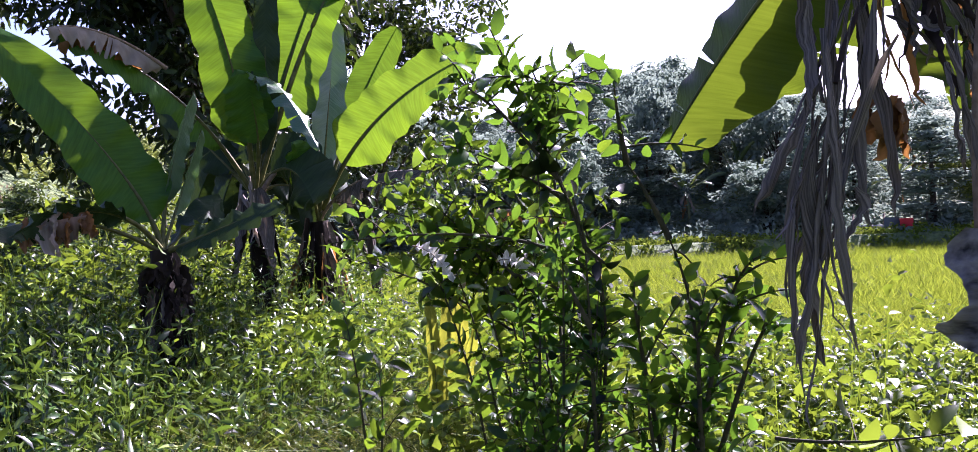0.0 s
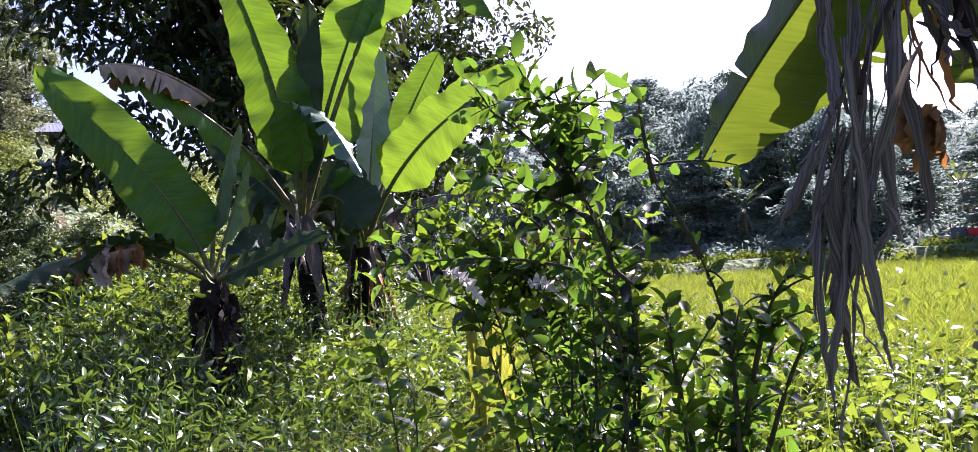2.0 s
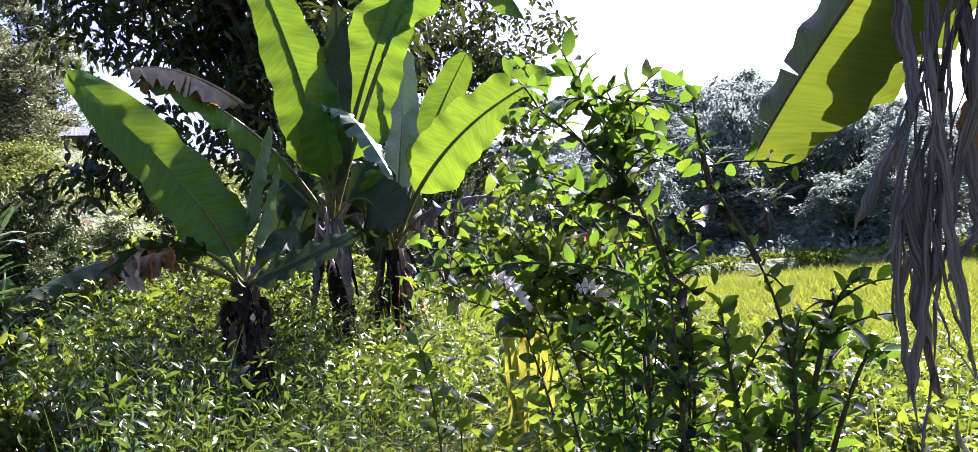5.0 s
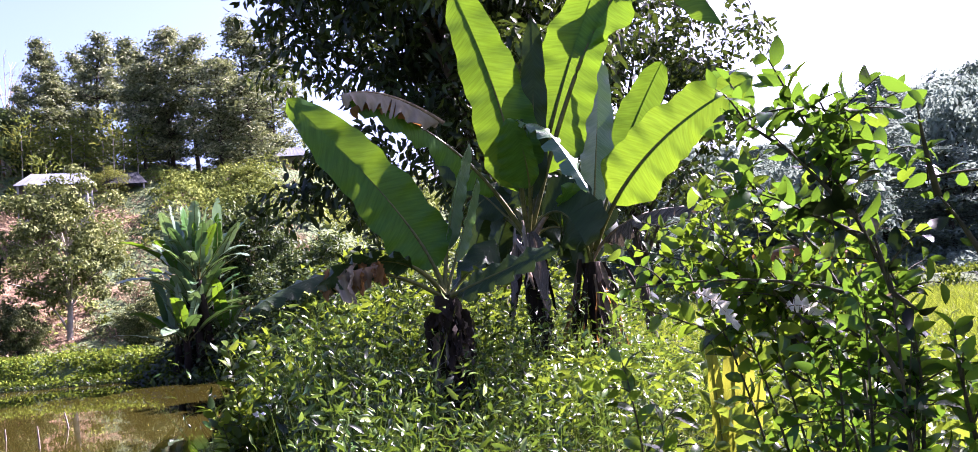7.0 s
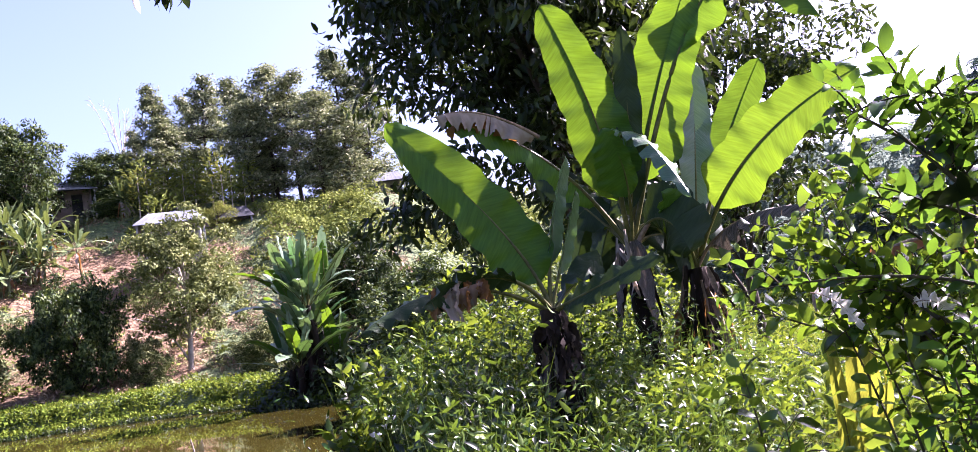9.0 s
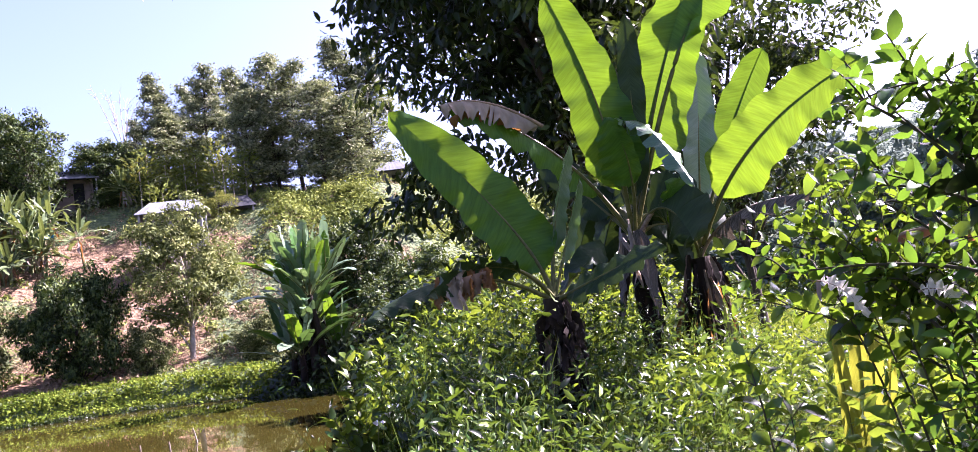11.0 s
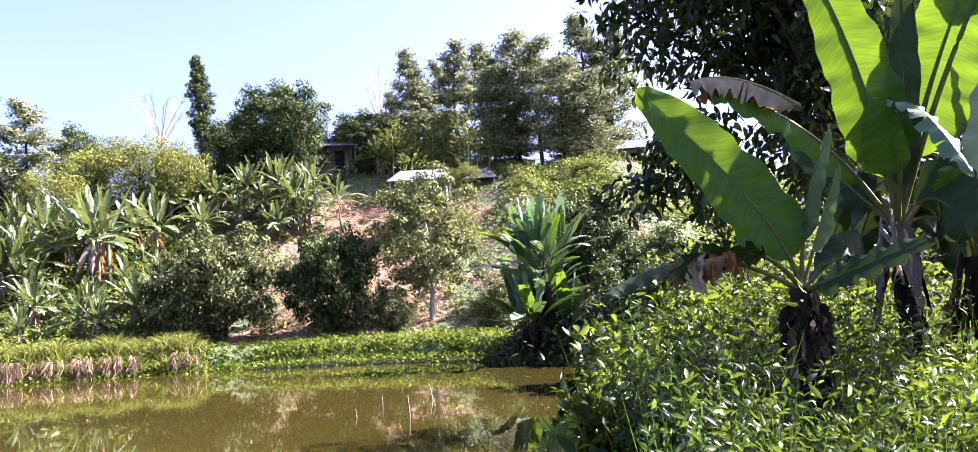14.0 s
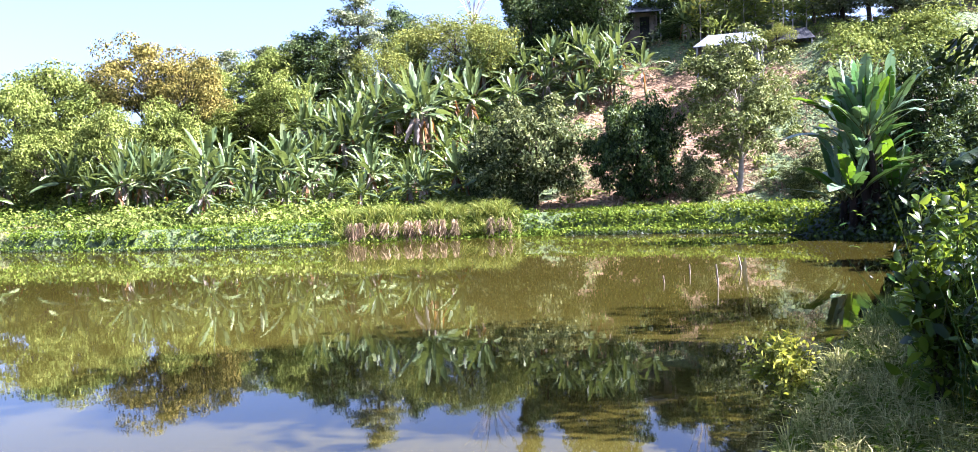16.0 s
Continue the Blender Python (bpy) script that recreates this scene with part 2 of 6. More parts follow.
def ground_material():
    m, t, p, out = nodes_of("ground_soil_and_grass")
    fine = noise_of(t, 3.5, 10.0)
    broad = noise_of(t, 0.35, 6.0)
    soil = ramp(t, fine, ((0.25, (0.055, 0.031, 0.014)), (0.5, (0.135, 0.079, 0.035)), (0.75, (0.24, 0.155, 0.078))))
    grass = ramp(t, fine, ((0.3, (0.022, 0.042, 0.009)), (0.55, (0.058, 0.090, 0.019)), (0.8, (0.12, 0.145, 0.042))))
    at = t.nodes.new("ShaderNodeAttribute")
    at.attribute_name = "soil"
    ad = t.nodes.new("ShaderNodeMath")
    ad.operation = "ADD"
    t.links.new(at.outputs["Fac"], ad.inputs[0])
    t.links.new(broad, ad.inputs[1])
    t.links.new(mixed(t, ramp(t, ad.outputs[0], ((0.92, (0, 0, 0)), (1.08, (1, 1, 1)))), grass, soil), p.inputs["Base Color"])
    p.inputs["Roughness"].default_value = 0.95
    bumped(t, p, fine, 1.0, 0.3)
    return m


def water_material():
    m, t, p, out = nodes_of("pond_water")
    murk = ramp(t, noise_of(t, 0.12, 5.0), ((0.35, (0.021, 0.0185, 0.003)), (0.65, (0.030, 0.026, 0.005))))
    t.links.new(murk, p.inputs["Base Color"])
    p.inputs["Roughness"].default_value, p.inputs["IOR"].default_value = 0.02, 1.33
    r = noise_of(t, 2.2, 3.0, "Object", (1.0, 1.0, 1.0))
    bumped(t, p, r, 0.014, 0.05)
    return m


M_GROUND, M_WATER = ground_material(), water_material()


# ---- builders ----
def bulk(name, v, f, mat, parent=None, smooth=True, uv=None):
    """One mesh object from arrays: v (n, 3), f (m, 3) or (m, 4)."""
    me = bpy.data.meshes.new(name)
    v, f = np.asarray(v, np.float32), np.asarray(f, np.int32)
    k = f.shape[1]
    me.vertices.add(len(v))
    me.vertices.foreach_set("co", v.ravel())
    me.loops.add(f.size)
    me.loops.foreach_set("vertex_index", f.ravel())
    me.polygons.add(len(f))
    me.polygons.foreach_set("loop_start", np.arange(0, f.size, k, dtype=np.int32))
    me.polygons.foreach_set("use_smooth", np.full(len(f), smooth))
    if uv is not None:
        layer = me.uv_layers.new(name="uv")
        layer.data.foreach_set("uv", np.asarray(uv, np.float32)[f.ravel()].ravel())
    me.update(calc_edges=True)
    me.validate()
    me.materials.append(mat)
    ob = new(name, me)
    if parent:
        ob.parent = parent
    return ob


def unit(v):
    return v / np.maximum(np.linalg.norm(v, axis=-1, keepdims=True), 1e-9)


def join(parts):
    vs, fs, n = [], [], 0
    for v, f in parts:
        vs.append(v)
        fs.append(f + n)
        n += len(v)
    return np.concatenate(vs), np.concatenate(fs)


def leaves(pos, way, size, wide, fold=0.25, bend=0.25, flat=None):
    """Many folded leaves: foot pos, pointing way, each five corners and four triangles."""
    n = len(pos)
    way = unit(way)
    ref = flat if flat is not None else unit(rng.normal(size=(n, 3)) + (0, 0, 0.8))
    side = unit(np.cross(way, ref))
    up = np.cross(side, way)
    size, wide = np.broadcast_to(size, n)[:, None], np.broadcast_to(wide, n)[:, None]
    mid = pos + way * size * 0.48 + up * size * bend * 0.25
    tip = pos + way * size - up * size * bend * 0.25
    le = mid + side * wide * 0.5 + up * wide * fold
    ri = mid - side * wide * 0.5 + up * wide * fold
    v = np.stack([pos, le, ri, mid, tip], 1).reshape(-1, 3)
    b = np.arange(n)[:, None] * 5
    f = np.concatenate([b + [0, 2, 3], b + [0, 3, 1], b + [3, 2, 4], b + [3, 4, 1]])
    return v, f


def oval_leaves(pos, way, size, wide, fold=0.18, bend=0.3, fine=False):
    """Rounder near leaves with a rib, cut across at two places, or at three where fine."""
    n = len(pos)
    way = unit(way)
    side = unit(np.cross(way, unit(rng.normal(size=(n, 3)) + (0, 0, 0.8))))
    up = np.cross(side, way)
    size, wide = np.broadcast_to(size, n)[:, None], np.broadcast_to(wide, n)[:, None]
    lift = up * wide * fold
    cols, m = [pos], 0
    for u, h in (((0.16, 0.33), (0.42, 0.5), (0.72, 0.38), (0.9, 0.17)) if fine else ((0.30, 0.47), (0.68, 0.40))):
        c = pos + way * size * u + up * size * bend * (u * (1 - u) * 0.9 - 0.25 * u * u)
        cols += [c + side * wide * h + lift * 2 * h, c, c - side * wide * h + lift * 2 * h]
        m += 1
    cols.append(pos + way * size - up * size * bend * 0.25)
    k = len(cols)
    v = np.stack(cols, 1).reshape(-1, 3)
    b = np.arange(n)[:, None] * k
    tri = [[0, 2, 1], [0, 3, 2]]
    for q in range(m - 1):
        a = 1 + 3 * q
        tri += [[a, a + 1, a + 4], [a, a + 4, a + 3], [a + 1, a + 2, a + 5], [a + 1, a + 5, a + 4]]
    a = 1 + 3 * (m - 1)
    tri += [[a, a + 1, k - 1], [a + 1, a + 2, k - 1]]
    return v, np.concatenate([b + t for t in tri])


def cards(pos, way, size, wide, fold=0.3, flat=None):
    """Many small far leaves: four corners, folded along the rib; flat: the way their upper sides look."""
    n = len(pos)
    way = unit(way)
    ref = unit(rng.normal(size=(n, 3)) + (0, 0, 1.0)) if flat is None else unit(flat)
    side = unit(np.cross(way, ref))
    up = np.cross(side, way)
    size, wide = np.broadcast_to(size, n)[:, None], np.broadcast_to(wide, n)[:, None]
    mid = pos + way * size * 0.45 + up * wide * fold
    v = np.stack([pos, mid + side * wide * 0.5, pos + way * size, mid - side * wide * 0.5], 1).reshape(-1, 3)
    b = np.arange(n)[:, None] * 4
    return v, np.concatenate([b + [0, 2, 1], b + [0, 3, 2]])


def blades(foot, way, size, wide, droop=0.5):
    """Grass blades: two bent quads cut to a point, three triangles each."""
    n = len(foot)
    side = unit(np.cross(way, rng.normal(size=(n, 3))))
    size, wide = np.broadcast_to(size, n)[:, None], np.broadcast_to(wide, n)[:, None]
    mid = foot + unit(way) * size * 0.55
    out = unit(way * (1, 1, 0) + rng.normal(size=(n, 3)) * (0.3, 0.3, 0))
    tip = mid + unit(unit(way) + out * droop) * size * 0.5 - np.array((0, 0, 1)) * size * droop * 0.15
    v = np.stack([foot - side * wide * 0.5, foot + side * wide * 0.5, mid - side * wide * 0.45, mid + side * wide * 0.45, tip], 1).reshape(-1, 3)
    b = np.arange(n)[:, None] * 5
    return v, np.concatenate([b + [0, 1, 3], b + [0, 3, 2], b + [2, 3, 4]])


def tube(points, radii, sides=7):
    """A tapered tube along points, as triangles."""
    pts = np.asarray(points, float)
    n = len(pts)
    tan = unit(np.gradient(pts, axis=0))
    ref = np.where(np.abs(tan[:, 2:3]) > 0.9, np.array([[1.0, 0, 0]]), np.array([[0, 0, 1.0]]))
    a = unit(np.cross(tan, ref))
    b = np.cross(tan, a)
    ang = np.linspace(0, 2 * np.pi, sides, endpoint=False)
    ring = a[:, None] * np.cos(ang)[None, :, None] + b[:, None] * np.sin(ang)[None, :, None]
    rad = np.broadcast_to(radii, n)
    v = (pts[:, None] + ring * rad[:, None, None]).reshape(-1, 3)
    i, j = np.meshgrid(np.arange(n - 1), np.arange(sides), indexing="ij")
    p, q = i * sides + j, i * sides + (j + 1) % sides
    f = np.concatenate([np.stack([p, q, q + sides], -1).reshape(-1, 3), np.stack([p, q + sides, p + sides], -1).reshape(-1, 3)])
    return v, f


def bezier(p0, p1, p2, n):
    s = np.linspace(0, 1, n)[:, None]
    return (1 - s) ** 2 * np.asarray(p0, float) + 2 * s * (1 - s) * np.asarray(p1, float) + s ** 2 * np.asarray(p2, float)


def box(bm_parts, size, centre):
    """Adds a slightly bevelled box to a bmesh."""
    m = Matrix.LocRotScale(centre, None, size)
    bmesh.ops.create_cube(bm_parts, size=1.0, matrix=m)


def part(name, bm, mat, parent=None, label=""):
    me = bpy.data.meshes.new(name)
    bm.to_mesh(me)
    bm.free()
    me.materials.append(mat)
    ob = new(name, me)
    if parent:
        ob.parent = parent
    return tagged(ob, label)


# ---- terrain ----
def height(x, y):
    """The ground's height: bank under the viewer, pond, dyke, paddy and the hills round them. The water lies at 0."""
    x, y = np.asarray(x, float), np.asarray(y, float)
    az, r = np.degrees(np.arctan2(x, y)), np.hypot(x, y)
    inner = np.interp(az, (-170, -130, -90, -60, -45, -41, -38, -35, -33, -31.5), (30, 8, 4.6, 4.8, 5.0, 6.1, 8.5, 11.8, 19, 27))
    outer = np.interp(az, (-170, -130, -100, -88, -81, -74, -62, -55, -46, -40, -37, -34.5, -31.5), (31, 55, 54, 50.6, 42, 38.7, 37, 35.7, 33.8, 31.8, 30, 28.5, 27.0))
    wet = np.minimum(r - inner, outer - r)
    step = lambda q: np.clip(q, 0, 1) ** 2 * (3 - 2 * np.clip(q, 0, 1))
    land = np.where(r < (inner + outer) / 2, 0.62, 0.85)
    pond = step((wet + 0.9) / 1.3) * ((az < -31) & (az > -171))
    z = land * (1 - pond) - 0.6 * pond
    paddy = step((az + 10) / 2.5) * step((r - 8.6) / 0.8) * step((41.5 - r) / 0.8) * step((95 - az) / 5)
    z = z * (1 - paddy)
    foot = np.interp(az, (-170, -90, -81, -62, -46, -37, -31, -12, -8, 30, 60), (60, 52, 45, 40.5, 37, 34, 33, 42, 43, 43, 60))
    top = np.interp(az, (-170, -110, -88, -80, -66, -50, -40, -25, -10, 0, 10, 20, 35, 60, 100, 170), (2, 4, 5.0, 6.5, 8.8, 10.5, 10.5, 9.5, 8, 7, 7.5, 8.5, 9, 5, 2, 2))
    run = np.interp(az, (-90, -46, -30, 0, 30), (30, 26, 26, 30, 34))
    rise = step((r - foot) / run * 0.9 + 0.02)
    bump = 0.35 * np.sin(x * 0.55 + 1.7 * np.sin(y * 0.31)) * np.sin(y * 0.47 + 0.8) + 0.18 * np.sin(x * 1.3 + 0.4) * np.sin(y * 1.15 + 1.9)
    z = z + top * rise + bump * rise * 1.6
    return z + 0.03 * np.sin(x * 2.1) * np.sin(y * 2.6) * (1 - paddy)


def polar(az, r):
    a = np.radians(az)
    return np.sin(a) * r, np.cos(a) * r


def spot(az, r, sink=0.0):
    """A place on the ground."""
    x, y = polar(az, r)
    return np.array((float(x), float(y), float(height(x, y)) - sink))


az_steps = np.concatenate([np.arange(-180, -95, 5), np.arange(-95, 40, 0.9), np.arange(40, 180, 5)])
r_steps = np.concatenate([np.linspace(0.0, 12, 40), np.linspace(12.4, 90, 150), 90 * 1.16 ** np.arange(1, 21)])
aa, rr = np.meshgrid(az_steps, r_steps, indexing="ij")
gx, gy = polar(aa, rr)
gv = np.stack([gx, gy, height(gx, gy)], -1).reshape(-1, 3)
na, nr = aa.shape
ii, jj = np.meshgrid(np.arange(na), np.arange(nr - 1), indexing="ij")
p0, p1 = ii * nr + jj, ((ii + 1) % na) * nr + jj
ground = bulk("ground", gv, np.stack([p0, p1, p1 + 1, p0 + 1], -1).reshape(-1, 4), M_GROUND)
tagged(ground, "red-brown soil and green grass, rising to wooded hills", "ground", kind="structure")
soil = ground.data.attributes.new("soil", "FLOAT", "POINT")
ga, gr = aa.ravel(), rr.ravel()
bare = np.exp(-((ga + 47) / 9.5) ** 2 * 1.2) * np.clip((gr - 36) / 3, 0, 1) * np.clip((62 - gr) / 8, 0, 1) * 0.72
bare = np.maximum(bare, 0.75 * ((ga > 21) & (ga < 40) & (gr > 7.6) & (gr < 10.5)))
bare = np.maximum(bare, 0.62 * np.exp(-((ga + 32.5) / 5) ** 2) * ((gr > 31) & (gr < 48)))
bare = np.maximum(bare, 0.85 * (np.abs(ga + 54.4) < 1.6) * ((gr > 37) & (gr < 42)))
bare = np.maximum(bare, 0.35 * ((ga < -58) & (gr > 44) & (gr < 75)))
soil.data.foreach_set("value", bare.astype(np.float32))

ring = np.radians(np.concatenate([np.arange(-172, -27, 1.5)]))
wa, wr = np.meshgrid(ring, np.linspace(3.6, 58, 40), indexing="ij")
n1, n2 = wa.shape
ii, jj = np.meshgrid(np.arange(n1 - 1), np.arange(n2 - 1), indexing="ij")
q0 = ii * n2 + jj
water = bulk("water", np.stack([np.sin(wa) * wr, np.cos(wa) * wr, wa * 0], -1).reshape(-1, 3), np.stack([q0, q0 + n2, q0 + n2 + 1, q0 + 1], -1).reshape(-1, 4), M_WATER)
tagged(water, "still olive-brown pond water with clear reflections", "pond", kind="structure")


# ---- plants: builders ----
def banana_leaf(plant, base, ctrl, tip, width, face, mat, stalk=0.14, fold=12.0, droop=0.15, tears=0, ripple=0.02, rows=30, rib=0.014, rib_mat=None, rag=0.0, label="", halves=(1.0, 1.0)):
    """One banana leaf along a bent midrib: stalk, then a blade of two halves that may be torn into strips. face: the way the upper side looks."""
    line = bezier(base, ctrl, tip, 60)
    tan = unit(np.gradient(line, axis=0))
    face = np.asarray(face, float)
    side = unit(np.cross(tan, face[None]))
    up = np.cross(side, tan)
    seed = rng.uniform(0, 100)

    def at(u, arr):
        s = (stalk + (1 - stalk) * u) * 59
        i = np.clip(s.astype(int), 0, 58)
        k = (s - i)[:, None]
        return arr[i] * (1 - k) + arr[i + 1] * k

    vs, fs, uvs, n = [], [], [], 0
    across = np.linspace(0, 1, 5)
    length = float(np.sum(np.linalg.norm(np.diff(line, axis=0), axis=1)))
    for sgn, half in ((1, halves[0]), (-1, halves[1])):
        if half <= 0:
            continue
        cuts = np.sort(np.concatenate([[0, 1], rng.uniform(0.08, 0.97, tears)]))
        for u0, u1 in zip(cuts[:-1], cuts[1:]):
            k = max(2, int(rows * (u1 - u0)) + 1)
            u = np.linspace(u0, u1, k + 1)
            w = 0.5 * width * half * np.minimum(1, (u / 0.16 + 0.02)) ** 0.55 * np.sqrt(np.maximum(0.0, 1 - u ** 5)) * (1 - 0.18 * u)
            w = w * (1 + 0.05 * np.sin(u * 23 + seed) + 0.03 * np.sin(u * 51 + seed * 2))
            if rag:
                w = w * (1 - rag * (0.5 + 0.5 * np.sin(u * 19 + seed * 3) * np.sin(u * 43 + seed)) - 0.25 * rag * rng.uniform(0, 1, k + 1))
            c, sd, nm = at(u, line), at(u, side), at(u, up)
            extra = rng.normal(0, 9) if tears else 0.0
            ang = radians(fold + extra)
            gap = 0.16 * (1 if tears else 0)
            w = w * (rng.uniform(0.82, 1.05) if tears else 1.0)
            mid_u = 0.5 * (u0 + u1)
            for a in across:
                uu = mid_u + (u - mid_u) * (1 - gap * 0.6 * a)
                cc = at(uu, line) if tears else c
                lift = np.sin(ang) * w * a - droop * width * a * a
                wave = ripple * np.sin(u * 34 + seed + sgn) * a * a + 0.5 * ripple * np.sin(u * 70 + 2 * seed) * a
                vs.append(cc + sd * (sgn * np.cos(ang) * w * a)[:, None] + nm * (lift + wave)[:, None])
                uvs.append(np.stack([np.full(k + 1, a), u * length + a * 0.12], 1))
            m = k + 1
            i, j = np.meshgrid(np.arange(4), np.arange(k), indexing="ij")
            q = n + i * m + j
            quad = np.stack([q, q + 1, q + m + 1, q + m], -1).reshape(-1, 4)
            fs.append(quad if sgn < 0 else quad[:, ::-1])
            n += 5 * m
    leaf = bulk("leaf", np.concatenate(vs), np.concatenate(fs), mat, plant, True, np.concatenate(uvs))
    if label:
        tagged(leaf, label)
    if rib > 0:
        rv, rf = tube(line - up * rib * 0.6, np.linspace(rib * 1.6, rib * 0.25, 60), 6)
        bulk("midrib", rv, rf, rib_mat or M_RIB, leaf)
    return leaf


def stem_part(plant, foot, top, r0, r1, mat, name="pseudostem", rough=0.25):
    """A stem of overlapping sheaths with an uneven outline."""
    pts = bezier(foot, (np.asarray(foot) + top) / 2 + rng.normal(0, 0.03, 3), top, 22)
    v, f = tube(pts, np.linspace(r0, r1, 22), 14)
    v = v + unit(v - np.repeat(pts, 14, 0)) * (rng.uniform(-1, 1, (len(v), 1)) * rough * r1)
    return bulk(name, v, f, mat, plant)


def hanging_strip(parent, top, bottom, width, mat, name="shred", sway=0.05, twist=1.2, label=""):
    """A narrow dry strip, twisted and curled along its length."""
    n = 18
    line = bezier(top, (np.asarray(top) + bottom) / 2 + rng.normal(0, sway, 3), bottom, n)
    line = line + np.cumsum(rng.normal(0, sway * 0.15, (n, 3)), 0) * np.linspace(0, 1, n)[:, None]
    a0 = rng.uniform(0, 6.28)
    ang = a0 + np.linspace(0, twist * rng.uniform(-1, 1) * 2.5, n) + np.cumsum(rng.normal(0, 0.12, n))
    tan = unit(np.gradient(line, axis=0))
    e1 = unit(np.cross(tan, np.array([[0.3, 1.0, 0.05]])))
    e2 = np.cross(tan, e1)
    sd = e1 * np.cos(ang)[:, None] + e2 * np.sin(ang)[:, None]
    nm = np.cross(tan, sd)
    u = np.linspace(0, 1, n)
    w = width * np.minimum(1, 0.5 + u * 3) * np.sqrt(np.maximum(0, 1 - u ** 4)) * (1 + 0.14 * np.sin(u * 17 + a0) + 0.10 * np.sin(u * 41 + 2 * a0))
    w[-1] = width * 0.06
    vs, uvs = [], []
    for a in (-0.5, -0.2, 0.15, 0.5):
        vs.append(line + sd * (w * a)[:, None] + nm * (w * (1.5 * a * a + 0.1 * np.sin(u * 25 + a * 9)))[:, None])
        uvs.append(np.stack([np.full(n, a + 0.5), np.full(n, a * width * 3)], 1) + np.stack([u * 0, u * 0.1], 1))
    i, j = np.meshgrid(np.arange(3), np.arange(n - 1), indexing="ij")
    q = i * n + j
    ob = bulk(name, np.concatenate(vs), np.stack([q, q + 1, q + n + 1, q + n], -1).reshape(-1, 4), mat, parent, True, np.concatenate(uvs))
    return tagged(ob, label)


def root(name, place, label, category, group="", turn=0.0, scale=(1, 1, 1)):
    ob = new(name)
    ob.empty_display_size = 0.1
    ob.matrix_basis = pose(*[float(q) for q in place], 0, 0, turn) @ Matrix.Diagonal((*scale, 1))
    return tagged(ob, label, category, group)


def make_tree(name, place, label, leaf_mat, bark, tall, wide, bare=0.3, clumps=60, per=70, leaf=0.3, slim=0.45, trunk_r=0.16, droop=0.25, shell=0.6, lean=0.0, spread=0.16, group="", category="tree", oval=False):
    """A tree in its own coordinates: tapered trunk, limbs, and a crown of leafy sprays with gaps between them."""
    ob = root(name, place, label, category, group)
    parts = []
    top = np.array((lean * tall, 0, tall * 0.9))
    spine = bezier((0, 0, -0.3), (rng.normal(0, 0.05) * tall, rng.normal(0, 0.05) * tall, tall * 0.5), top, 14)
    parts.append(tube(spine, np.linspace(trunk_r, trunk_r * 0.18, 14), 9))
    cz, hz = tall * (0.5 + bare / 2), tall * (1 - bare) / 2
    d = unit(rng.normal(size=(clumps, 3)))
    rad = rng.uniform(shell, 1.0, clumps) ** 0.6
    warp = 1 + 0.22 * np.sin(d[:, 0] * 5 + d[:, 2] * 4 + 1) + 0.15 * np.sin(d[:, 1] * 7 + 2 * d[:, 2])
    cen = d * rad[:, None] * warp[:, None] * (wide / 2, wide / 2, hz)
    cen[:, :2] *= (1 - 0.35 * np.clip(cen[:, 2:3] / hz, -0.2, 1) ** 2)
    cen[:, 2] += cz
    cen[:, 0] += lean * cen[:, 2]
    for k in range(0, clumps, max(1, clumps // 26)):
        t0 = np.clip((cen[k, 2] / tall - 0.12) * 0.85, bare * 0.6, 0.92)
        a = spine[int(t0 * 13)]
        parts.append(tube(bezier(a, (a + cen[k]) / 2 + (0, 0, 0.06 * tall), cen[k], 7), np.linspace(trunk_r * (0.5 - 0.35 * t0), trunk_r * 0.05, 7), 5))
    tv, tf = join(parts)
    bulk("trunk", tv, tf, bark, ob)
    n = clumps * per
    own = np.repeat(np.arange(clumps), per)
    size = rng.uniform(0.7, 1.35, clumps)[own] * spread * wide
    ball = unit(rng.normal(size=(n, 3)) + (0, 0, 0.35))
    off = ball * (rng.uniform(0.15, 1, n) ** 0.45 * size)[:, None] * (1, 1, 0.66)
    pos = cen[own] + off
    way = np.cross(ball, rng.normal(size=(n, 3))) + off / size[:, None] * 0.5 + np.array((0, 0, -droop))
    long, broad = leaf * rng.uniform(0.6, 1.3, n), leaf * slim * rng.uniform(0.7, 1.2, n)
    if oval:
        v, f = oval_leaves(pos, way, long, broad)
    else:
        v, f = cards(pos, way, long, broad, 0.2, ball + rng.normal(size=(n, 3)) * 0.38 + (0, 0, 0.2))
    bulk("crown", v, f, leaf_mat, ob)
    return ob


